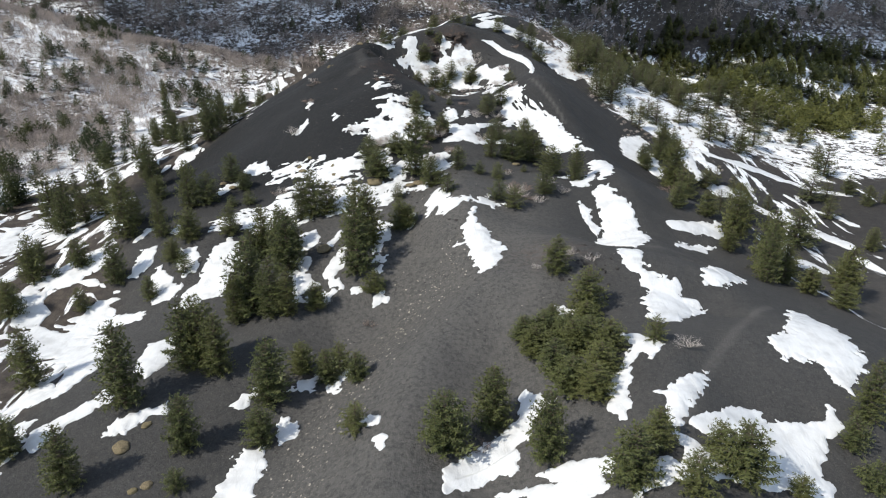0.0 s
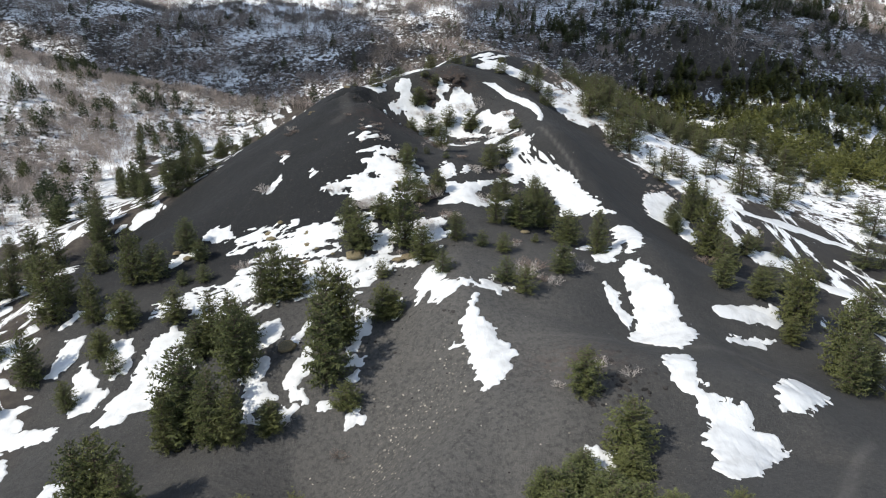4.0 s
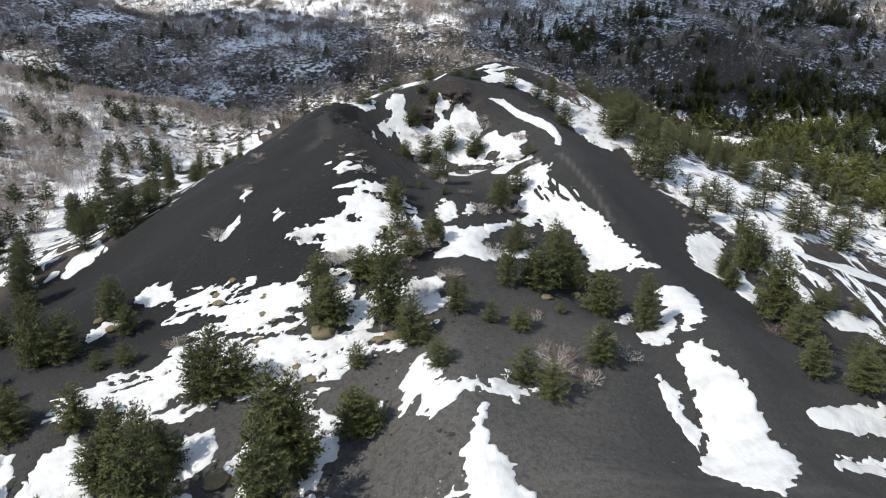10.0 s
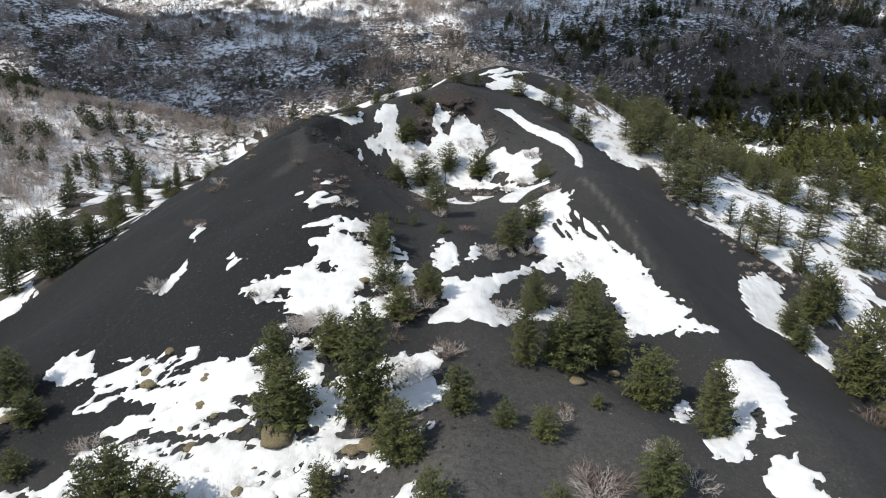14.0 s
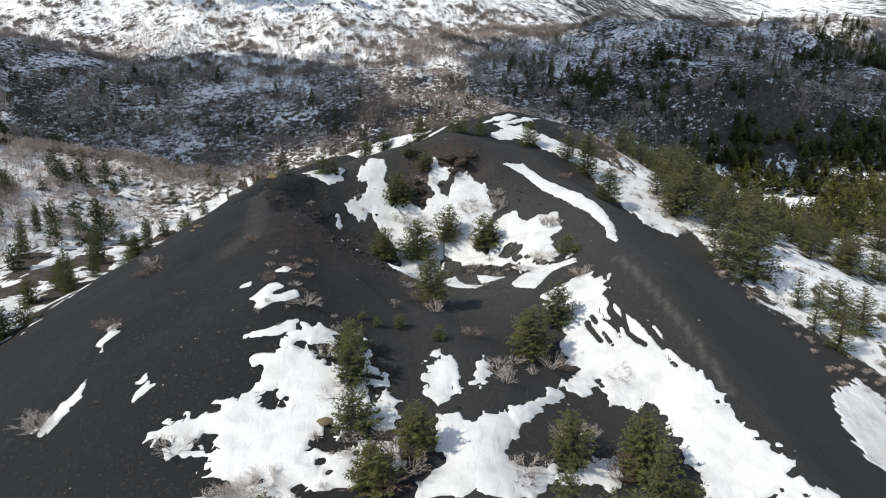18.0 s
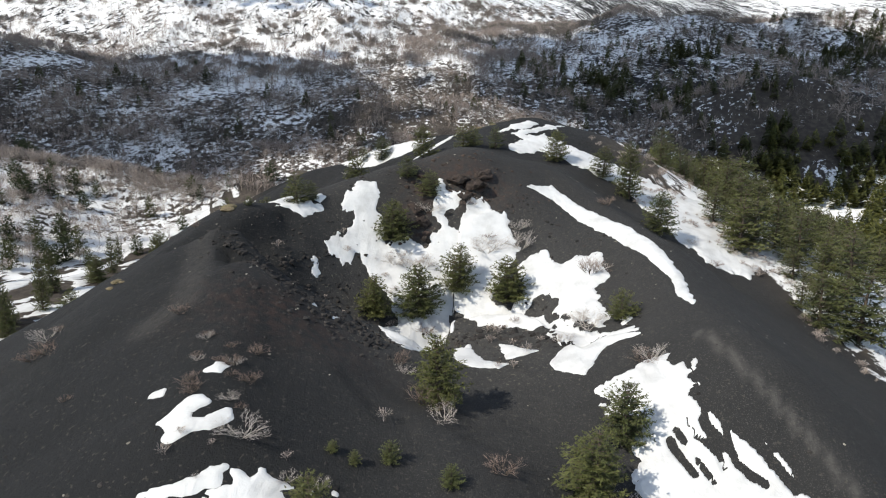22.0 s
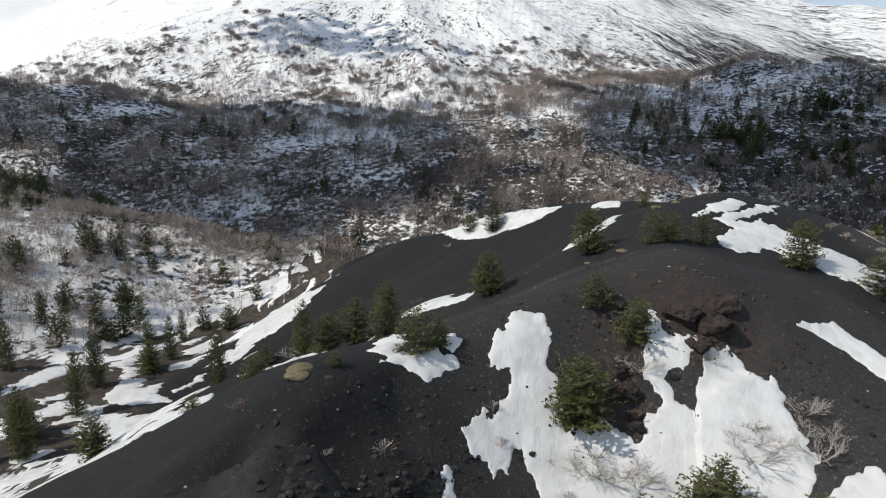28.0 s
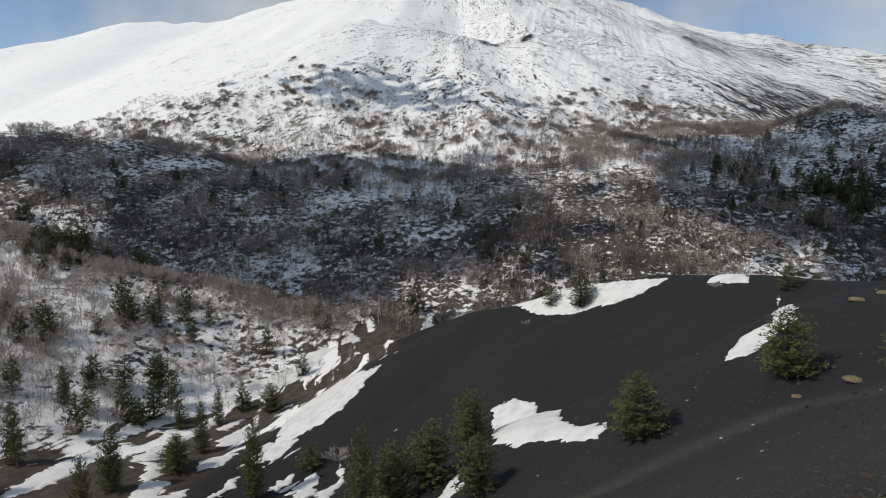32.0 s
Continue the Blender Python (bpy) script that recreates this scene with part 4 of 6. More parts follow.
snow_patch(((-0.1, 193.8), (1.2, 196.6), (3.3, 195.9), (4.3, 193.5), (3.9, 191), (2, 188.6), (0.7, 190), (1, 191.7)))
snow_patch(((4.6, 191.4), (6.3, 193.8), (7.1, 197), (7.8, 195), (7.5, 192.5), (6.5, 191.4)))
snow_patch(((0, 178.5), (2.7, 180.9), (1.5, 183), (1.8, 186.3), (3.3, 187.7), (4.2, 185.7), (9.5, 188.2), (13.1, 192), (17.6, 199.6), (15.7, 194.3), (10.6, 186.9), (8.2, 182.6), (10.1, 181.3), (14, 182.6), (13.2, 180.8), (12.1, 178.9), (8.6, 177.3), (4.9, 177.4), (4.3, 176.7), (0.1, 177)), ragged=0.6)
snow_patch(((18.3, 185.4), (21.6, 186.2), (19.6, 181.4), (17.1, 182), (13.8, 181.4), (16.2, 183.6)), ragged=0.7)
snow_patch(((17.3, 216.4), (20.3, 216.9), (23.8, 218), (24.2, 215.7), (26.2, 215.6), (25, 211.9), (27.3, 208.1), (29.6, 204.9), (32.1, 200.7), (35.4, 195), (34.6, 193.7), (35.3, 192), (35.8, 190), (39.6, 187), (39.1, 184.6), (40.5, 183.9), (41.9, 182.1), (29.7, 182.9), (30, 185.7), (29.1, 189.5), (29.1, 192.5), (28.3, 196.8), (26.1, 196.1), (22.7, 196.3), (22.1, 198.5), (22.1, 200.3), (19.3, 196.8), (17.6, 197.3), (19.5, 201.9), (18.1, 202.7), (19.3, 210.5), (17.6, 212.7)), slashes=1, step=0.2)
snow_patch(((-66.7, 136), (-66, 138.1), (-58.1, 130.8), (-58.8, 127.2), (-61.8, 127.4), (-63.5, 127.3), (-66.1, 133.1)), ragged=0.75)
snow_patch(((-63.6, 143.1), (-59.1, 142.2), (-56.3, 138.5), (-56.2, 134.3), (-58.6, 134.1), (-61.7, 138.4)), ragged=0.75)
snow_patch(((-57.1, 122.8), (-56.1, 128.6), (-54.3, 132.2), (-53.7, 141.1), (-51.2, 144.1), (-48, 142.3), (-48.7, 139.1), (-45.1, 138.6), (-45.3, 136.6), (-43.6, 134.7), (-47.8, 135.9), (-47.4, 130.7), (-48, 126.3), (-52.6, 125.3), (-52.6, 122.2)), ragged=0.75)
snow_patch(((-33.6, 141.5), (-29.3, 141.4), (-28.2, 135.8), (-29.9, 133.8), (-32.6, 135)), ragged=0.75)
snow_patch(((-35.3, 132.2), (-29.6, 131.1), (-28.9, 126.1), (-26.3, 122.5), (-28.7, 120), (-27.3, 117.7), (-29.9, 117.6), (-30.8, 122.8)), ragged=0.75)
snow_patch(((-24.9, 125), (-22.6, 131.1), (-21.3, 133.3), (-20.9, 127.1), (-22.8, 124.7), (-24.3, 124.1)), ragged=0.75)
snow_patch(((-26.8, 134.1), (-24.7, 136.2), (-23.3, 140.3), (-23.2, 135.9), (-24.8, 133.1), (-26.9, 132.5)), ragged=0.75)
snow_patch(((-19.4, 121.6), (-17.1, 121.9), (-16.3, 120.5), (-17.9, 120.2)), ragged=0.75)
snow_patch(((-23.4, 123.6), (-20.8, 122.6), (-20.6, 121.7), (-23.4, 122.1)), ragged=0.75)
snow_patch(((-24.4, 118.1), (-24.4, 121.1), (-22.4, 120.9), (-22.5, 118.2)), ragged=0.75)
snow_patch(((-13.7, 118), (-12.4, 119.5), (-10.9, 119), (-11, 117.7)), ragged=0.75)
snow_patch(((-14.4, 125.1), (-12.9, 126.5), (-13.1, 124.6)), ragged=0.75)
snow_patch(((-15.1, 127.4), (-13.8, 129.9), (-12.1, 129.2), (-12.3, 127.6)), ragged=0.75)
snow_patch(((-15.2, 133.2), (-15, 144.1), (-11.9, 142), (-12, 135.5), (-13.6, 130.9), (-14.8, 130.4)), ragged=0.75)
snow_patch(((-7.7, 142.8), (-6.6, 143.8), (-6.5, 139.1), (-7.5, 137.8)), ragged=0.75)
snow_patch(((-56.3, 175.9), (-55.4, 180.3), (-50.9, 180.2), (-49.2, 176.8), (-52, 174.3)), ragged=0.75)
snow_patch(((-60.7, 167.3), (-59.4, 171.5), (-56, 172), (-57.2, 168.8), (-59.5, 166)), ragged=0.75)
snow_patch(((-73, 140.2), (-71.9, 145.1), (-69.2, 145.7), (-70.3, 142.3), (-71.4, 138.9)), ragged=0.75)
snow_patch(((-67.4, 150.1), (-66.5, 152.6), (-65.2, 149.7)), ragged=0.75)
snow_patch(((-76.5, 149.4), (-75, 154.2), (-72.9, 153.3), (-74.2, 149.9)), ragged=0.75)
snow_patch(((-64.8, 81.5), (-64.9, 84.7), (-62.6, 87.4), (-59.5, 88.8), (-56.7, 93), (-54.9, 91.2), (-57.2, 87.9), (-59.8, 85.8), (-60.6, 83.6), (-62.7, 80.8)), ragged=0.7)
snow_patch(((-52.4, 83.4), (-51.4, 86.4), (-48, 88.3), (-45.4, 90), (-44.2, 88), (-47.9, 85.8), (-50.1, 83.4)), ragged=0.7)
snow_patch(((-55.4, 101), (-56.4, 108), (-52.7, 109.6), (-52, 112), (-49.7, 107.2), (-49.3, 98.8), (-51.3, 95.2)), ragged=0.7)
snow_patch(((-74.3, 90.7), (-71.8, 96.2), (-67.4, 95.9), (-71.7, 105.8), (-75.9, 109.8), (-80.5, 120), (-71.2, 120.9), (-67.9, 115.7), (-62, 101.4), (-63.9, 97.1), (-65.8, 93.1), (-71, 91.6), (-72.3, 89)), ragged=0.7)
snow_patch(((-84, 124.4), (-77.4, 126), (-75.2, 129.7), (-72.7, 126.9), (-64.2, 125.4), (-64.4, 122.7), (-74.7, 122.8), (-81.6, 123.1)), ragged=0.7)
snow_patch(((-87.9, 111.4), (-90.3, 120.6), (-87.1, 119.1), (-85.9, 113.2)), ragged=0.7)
snow_patch(((-96.7, 129.3), (-98.7, 139.4), (-95, 137.7), (-92, 130), (-93.5, 126.1)), ragged=0.7)
snow_patch(((-93.3, 136), (-92.8, 141.4), (-91.6, 147.6), (-85.4, 140.8), (-85.5, 137.9), (-90.1, 136.3)), ragged=0.7)
snow_patch(((-84.6, 142.1), (-85.8, 147.7), (-79.9, 147.7), (-80.9, 143.4), (-82.8, 141.1)), ragged=0.7)
snow_patch(((-72.8, 137.2), (-73.1, 145.2), (-69.2, 146.1), (-69, 139.7), (-71.4, 136.9)), ragged=0.7)
snow_patch(((-30.8, 72.4), (-31.2, 77.8), (-29.7, 81.4), (-27.1, 81.1), (-26.2, 76.3), (-27, 72)), ragged=0.7)
snow_patch(((-123.8, 168.4), (-119.8, 172), (-111.9, 169.7), (-109.7, 160.5), (-114.5, 158.3)), ragged=0.7)
snow_patch(((-121.3, 180.2), (-119.3, 191.9), (-111, 186.7), (-113.8, 176)), ragged=0.7)
snow_patch(((-33.5, 299.8), (-39.7, 345.4), (-36.1, 345.5), (-31.3, 341.3), (-25.1, 296.6), (-20.6, 289.7), (-21.9, 287.7), (-26.6, 293.1), (-30.1, 296.4)), ragged=0.6)
snow_patch(((-26.4, 251.1), (-26.2, 255.2), (-25.2, 256.6), (-24.3, 254.8), (-23.5, 251.2), (-21.8, 252.3), (-21.2, 251.8), (-21.6, 250.5), (-23.4, 250.3), (-24.6, 250.5)), ragged=0.6)
snow_patch(((-19.4, 254.5), (-18.8, 254.3), (-19.1, 253.1), (-19.9, 253.1)), ragged=0.6)
snow_patch(((-16, 253.8), (-15.6, 255.1), (-14.4, 256.1), (-13.1, 258), (-12.3, 257.9), (-11.3, 257.4), (-10, 257), (-10.6, 256.3), (-11.5, 255.8), (-11.9, 255.1), (-11.4, 254.3), (-10.6, 253.9), (-13.3, 253), (-14.5, 253.5), (-15.6, 253.5)), ragged=0.6)
snow_patch(((-0.4, 260.5), (-0, 259.9), (0.1, 258.8), (1.1, 258.3), (2.7, 258.8), (2.8, 258), (1.8, 256.9), (0.6, 256.7), (0.4, 257.1), (-0.5, 257.9), (-0.6, 259.1)), ragged=0.6)
snow_patch(((-35.7, 387.3), (-42, 396), (-31, 397), (-5, 374.7), (-7.8, 372.8), (-15.9, 373), (-30.7, 383.5)), ragged=0.6)
snow_patch(((-6.7, 300.1), (-4.5, 306.1), (-0.7, 306.2), (10.6, 346.8), (0.8, 304.2), (-3, 300.9), (-5.5, 298.8)), ragged=0.6)
snow_patch(((2.7, 366.8), (9.5, 371), (8.3, 359), (3, 364.4)), ragged=0.6)
snow_patch(((11.6, 297.4), (14.6, 301.5), (18.8, 304.9), (20.8, 304.5), (18.5, 301), (13.5, 298.3)), ragged=0.6)
snow_patch(((14.7, 296.8), (19.1, 300.9), (27.6, 310.4), (24.6, 303.6), (18.2, 298.5), (15.5, 296.3)), ragged=0.6)
snow_patch(((13.3, 290.1), (16.1, 294.4), (22.7, 298.6), (18.2, 288.1), (15, 286.9), (13.1, 287.9)), ragged=0.6)
snow_patch(((-15.7, 255), (-13.6, 257.7), (-11.1, 257.9), (-10.4, 256.5), (-11.3, 255), (-10.6, 253.9), (-9.2, 253.4), (-9.1, 251.6), (-7.1, 252), (-4.5, 252.2), (-2.5, 251.3), (-1.1, 252.7), (1.5, 252.4), (1.3, 248.7), (3.4, 244.1), (3.2, 242.8), (1, 243.8), (1.3, 238.8), (-0.4, 240.4), (-1.9, 240.1), (-2.7, 231.1), (-4.3, 227.7), (-5.7, 230.2), (-7.3, 233.5), (-9.2, 239.7), (-6.3, 240.9), (-6.9, 243.6), (-8.2, 245.2), (-10.2, 246.9), (-12.2, 248.4), (-12.6, 250.1), (-14.8, 246.4), (-15.3, 247.3), (-17.5, 248), (-14.4, 251.2), (-13.2, 253), (-15.6, 253.6)), ragged=0.55, step=0.2)
snow_patch(((-1.1, 252.7), (-0.1, 254.3), (-1, 255.8), (-0.5, 259.8), (0.8, 258.7), (2.7, 258.6), (2.5, 257.2), (0.4, 256.7), (0.2, 253.8), (2.6, 254.1), (3.9, 257), (7.2, 258.6), (8.1, 257.3), (10.4, 257.1), (10.9, 253.8), (11.7, 251), (10, 248.6), (8.9, 247), (6.7, 245), (6.9, 243.8), (9.5, 241.8), (11.5, 240.6), (13.5, 238.1), (15.3, 235.4), (14.8, 234.6), (12.4, 234.4), (8, 237.5), (5.5, 238.6), (3.2, 242.8), (3.4, 244.9), (0.6, 248.7), (0.8, 252.4)), ragged=0.55, step=0.2)
snow_patch(((11.6, 247), (13.1, 248.6), (16, 250.3), (16.2, 247.6), (18, 246.4), (19.4, 247.3), (23.5, 247.2), (23.3, 243.5), (23.6, 241.4), (21.3, 239.6), (21.4, 237.1), (21.4, 232.4), (20.3, 230.4), (19.5, 231.2), (18.5, 233.4), (17.1, 235.1), (15.4, 237.5), (16.5, 237.9), (14.6, 242.5), (13.2, 241.3), (11.5, 241), (10, 241.6), (11.4, 243.1), (12.3, 244.7)), ragged=0.55, step=0.2)
snow_patch(((15.2, 236), (16.7, 235.2), (17.9, 231.7), (19.7, 228.5), (22.2, 226.7), (23.1, 225.2), (21.5, 225.3), (19.2, 227.4), (14.9, 227.6), (14.2, 230.7)), ragged=0.55, step=0.2)
snow_patch(((23.2, 230.7), (24.3, 231.7), (23.5, 229.5), (22.6, 229.1)), ragged=0.55, step=0.2)
snow_patch(((1.9, 231.5), (3.7, 233.3), (5.3, 227.2), (8, 225.5), (6.9, 224.6), (3.6, 225.2), (2.2, 226.7)), ragged=0.25, step=0.2)
snow_patch(((7.7, 232.2), (10, 229.4), (11.9, 227.5), (8.4, 227.3)), ragged=0.25, step=0.2)
snow_patch(((13, 223.3), (15.2, 226.9), (19.3, 227.1), (21.6, 226), (23, 223.9), (19.4, 224.6), (17.4, 221.4), (16.1, 219.4), (13.4, 221.8)), ragged=0.25, step=0.2)
snow_patch(((14.5, 264.2), (18.7, 266.5), (20.9, 264.2), (24.8, 259.2), (28.5, 251.7), (31.3, 243.5), (31.6, 235.7), (30.5, 228.6), (29.9, 226.6), (29.4, 229.5), (30.5, 235.5), (29.2, 241.7), (26.9, 248.5), (23.9, 254.7), (21.9, 258.4), (18.8, 263.4)), ragged=0.25, step=0.2)

snow_drift(2, [(86.8, 216.8), (95.7, 216.5), (109.1, 218.4), (119.2, 217), (127.2, 210.1), (133.2, 208.6)])
snow_drift(2.3, [(79.2, 212), (79, 203.6), (79.6, 193.4), (83.4, 189.4), (91, 192.1), (91.6, 186.9), (96.9, 183.9), (103.9, 180.2), (106.4, 173.7), (111.1, 166.1)])
snow_drift(1.9, [(101.7, 177.1), (98, 169.3), (86.6, 153.1), (84.9, 146), (92.1, 145.9)])
snow_drift(1, [(85.3, 208.1), (87.7, 205.2), (87.6, 201.2)])
snow_drift(1.2, [(122.8, 246.9), (134.8, 246.9), (141.5, 238.2), (149.5, 226.2)])
snow_drift(1, [(110.4, 200.3), (113.9, 193.8), (119.7, 188.1), (121, 180.4)])
snow_drift(1.8, [(55.6, 146.1), (61.6, 147.3), (67.3, 147.6)])
snow_drift(1.2, [(53.4, 137.7), (60.6, 139.1)])
snow_drift(1.3, [(101.2, 243.1), (126.6, 261), (148.9, 266.1), (167.6, 255.3)])
snow_drift(0.9, [(118.7, 233.6), (130.4, 231.3), (136.6, 225.8)])

shift, all_v, all_f = 0, [], []
for v, f in SCRAPS:
    all_v.append(v)
    all_f.append(f + shift)
    shift += len(v)
scraps = net("snow_scraps", np.concatenate(all_v), np.concatenate(all_f))
scraps.materials.append(SNOW)
tagged(new("snow_scraps", scraps), "small scraps of melting snow round the patches", "snow", kind="stuff")


# ---- where the plants stand: x, y, height or radius ----
PINES_A = [(28.4, 56.3, 4.1), (22.6, 59, 6.9), (35.6, 59.9, 6.6), (42.8, 60.2, 2.3), (33.5, 62.9, 3.7), (26.3, 63.3, 4.8), (54.3, 63.7, 3.3), (14.3, 67.8, 8.2), (54.1, 69.2, 4.5), (0.8, 72.6, 7.4), (-37.8, 73.5, 2.9), (-53.6, 73.6, 11.5), (58.5, 73.9, 8), (-12.3, 77.9, 4), (8, 78.1, 7.9), (-66.6, 80, 6.2), (-39.4, 81.2, 7.8), (-27.8, 82.5, 7.6), (32.4, 85.1, 3.3), (-51.9, 88.9, 12.1), (-28.8, 91.2, 12.5), (-14.2, 93.5, 4.6), (-19.8, 96.8, 5.6), (-38.8, 97.1, 9.8), (-24.6, 98.4, 5.1), (-45, 98.5, 10.3)]
PINES_B = [(-73.5, 98.5, 12.5), (-42.5, 98.6, 10.7), (25.6, 100.6, 7), (-18.2, 100.7, 4.1), (21.2, 110.5, 6.1), (-30.2, 113.7, 8), (-33.8, 114.9, 10.9), (-41.4, 115.6, 8.7), (-25.1, 116.5, 4.9), (-38.7, 118.6, 12.5), (81.8, 118.6, 4.7), (-13.8, 120.1, 3.8), (77.5, 124.2, 5.2), (-17.6, 124.5, 12.5), (68.3, 124.5, 11), (-95, 126.5, 6.7), (-33, 128.2, 11), (73.9, 128.2, 8.1), (81, 128.7, 4.3), (-64.8, 129.1, 5), (-80.7, 129.2, 5), (89, 130.2, 9.5), (-98.2, 130.6, 5.8), (-18.4, 132.4, 11.9), (-16.1, 133.2, 10.8), (73.5, 134, 11.8), (-58.6, 134.8, 3.9), (-36.2, 135.2, 9.2), (78.6, 135.6, 5.8), (-33.7, 135.8, 7.5), (-75.8, 136.1, 8.8), (-43.2, 136.2, 6.5)]
PINES_C = [(-41, 137.3, 9.2), (-9.5, 138.2, 6.1), (-7.7, 138.5, 4.4), (-62.6, 139, 5), (94.6, 139.5, 7), (-97.7, 140.2, 9.3), (16.2, 140.8, 4), (-92.6, 141.2, 2.1), (67, 141.5, 5), (13, 143, 3.9), (-87.8, 143.7, 7.7), (1.2, 144.2, 3.6), (-100.5, 144.8, 5.4), (-60.9, 145.5, 6.7), (-50.9, 145.6, 6.3), (70.9, 147.3, 10.5), (-34.3, 148.1, 8.9), (-31.9, 148.3, 9), (-27.9, 148.4, 6.9), (24.7, 148.8, 5.4), (-69.4, 149.4, 8.2), (74.2, 151.1, 7.8), (-11, 151.3, 4.2), (-79.3, 151.3, 12.4), (-102.6, 151.6, 4.9), (-1.1, 152.6, 2.8), (65.5, 152.7, 5.7), (-3.1, 153.7, 6.2), (58.7, 154.2, 5.6), (13.5, 156.1, 3.2), (9.2, 157.1, 2.6), (-79.7, 157.6, 7.5)]
PINES_D = [(-54.5, 158.8, 2.5), (33.5, 158.8, 8), (3.8, 158.9, 5.3), (-50, 159, 4.1), (-6.9, 160.4, 11.3), (-16.7, 160.5, 6.9), (-66.4, 161.4, 9.8), (114.9, 162.1, 5.8), (20.9, 162.4, 1.5), (-62.2, 162.8, 7.2), (-102.5, 164.8, 10.6), (28.5, 166.3, 6.6), (-19.7, 168.6, 5.8), (-53.9, 168.7, 4.3), (12.9, 169.6, 8.6), (-77.9, 169.9, 5.7), (-11.1, 170.4, 3.3), (-99.8, 170.5, 8.4), (18.4, 170.6, 7), (-12.7, 170.8, 4.9), (-95, 172.1, 6.8), (17.1, 172.2, 5.5), (-110, 172.4, 12.5), (-58.1, 172.8, 6.7), (-106, 172.8, 11.5), (22, 174.1, 9.6), (24.6, 174.1, 7), (-4.3, 177.5, 4.3), (70.1, 179, 5.9), (-0.2, 181.9, 4.8), (15.6, 183.1, 5.5), (22.9, 184, 6.3)]
PINES_E = [(-6.9, 184.2, 3.7), (67.7, 184.4, 11.2), (-98.4, 187, 10.3), (-8, 189.8, 5), (80.2, 191.2, 3.6), (-107.6, 192.1, 9.9), (61.8, 192.3, 4.3), (-8.4, 193.4, 3.5), (-116.3, 196, 8.3), (134.9, 197.3, 5.6), (62.5, 197.8, 5.1), (-92.6, 198.8, 9.8), (1.6, 199.7, 1.5), (-6.3, 200.3, 1), (-8.1, 200.8, 0.8), (13.5, 201.8, 6.1), (-3.6, 201.9, 1.5), (69.1, 202.3, 8.9), (73.2, 205.9, 6.4), (-97.5, 205.9, 8.3), (134.7, 208.2, 5.8), (17.9, 209, 5.3), (-99.5, 211.5, 8.6), (0.3, 213.4, 6.5), (-87.9, 217.7, 9.1), (-80.6, 219.5, 11.5), (-76.4, 221.5, 9.7), (-74.6, 226, 6.1), (-70.9, 228.4, 3.2), (-92.3, 229.1, 6.1), (22.7, 230.4, 3), (106.8, 231, 6.1)]
PINES_F = [(-98, 232.6, 9.2), (-84.9, 233.6, 6), (-120.2, 238.5, 4.7), (-9.6, 241, 5.1), (-3.3, 242.4, 6.5), (9.4, 243, 5.5), (-27.8, 245.3, 1), (2.5, 245.5, 6.2), (-22.4, 251.3, 3.6), (-7.7, 252.1, 5.4), (-20.4, 253, 2.3), (-2.2, 258.2, 3.2), (-6, 260.1, 2.8), (37.3, 263.6, 6.2), (-120.2, 266.9, 9.4), (-116.1, 276.6, 9.7), (35.4, 277.9, 8.3), (31.3, 282.3, 5.3), (-127.9, 283.5, 7.2), (3.6, 283.7, 3.5), (-18.1, 284, 5.1), (5.7, 284.2, 3.1), (-63.2, 284.4, 2.7), (-43.2, 285, 3.6), (22.4, 285, 5.2), (-81.7, 286, 6.3), (10.2, 286.3, 3.3), (-33.4, 287, 5.4), (-54, 287.6, 5.2), (-4.6, 288.1, 5.4), (-47.1, 289.6, 9.1), (-44.3, 293.1, 6.4)]
PINES_G = [(-115.4, 294.7, 7.6), (-40.3, 294.9, 6.7), (-105.8, 298.3, 11.1), (-110.7, 302.7, 9.1), (-37.2, 305.5, 6.1), (-113, 306.7, 7), (-108.5, 316.7, 11.5), (-115.4, 332.9, 10.3), (-84.9, 334.3, 12.5), (-144.2, 338.1, 10.5), (-108.2, 343.7, 7.4), (-78.2, 346, 4.1), (-110.9, 347.2, 5.9), (12.6, 348.7, 3.6), (-110.6, 356.6, 10.6), (-156.5, 365.9, 8.2), (-23.8, 381.3, 6.9), (-121.7, 382.4, 7.8), (-31, 387.3, 3.8), (-110, 391, 7.1)]
PINES = PINES_A + PINES_B + PINES_C + PINES_D + PINES_E + PINES_F + PINES_G
SHRUBS_A = [(-43.6, 189.7, 5.0), (-41.4, 203, 1.9), (-41.8, 161.9, 3.5), (-35.6, 160.7, 2.8), (16.9, 187.4, 4.7), (16.5, 159.9, 2.7), (26, 153.1, 3.3), (28.8, 150.2, 3.6), (18.2, 146.4, 3.9), (62.4, 173.2, 4.5), (-19.7, 153, 2.5), (3.2, 170, 3.1), (-11.3, 192.7, 2.5), (10.7, 181.3, 3.4), (-17.4, 175.7, 2.4), (-10.8, 173.8, 2.1), (-20.2, 203, 1.4), (-21.6, 210.6, 1.5), (-17.7, 206.8, 1.4), (-21.4, 207.5, 1.1), (-16.7, 202.2, 1.3), (-14.8, 199.1, 3.0), (-13.2, 199.7, 0.9), (-17.2, 195.5, 1.0), (-10.7, 196.5, 1.4), (-8.4, 196.8, 2.0), (6, 202.8, 2.0), (22, 218.2, 2.1), (22.4, 243.2, 3.5), (12, 254.7, 3.7), (18.3, 232.9, 3.8), (-6.4, 250.6, 4.7)]
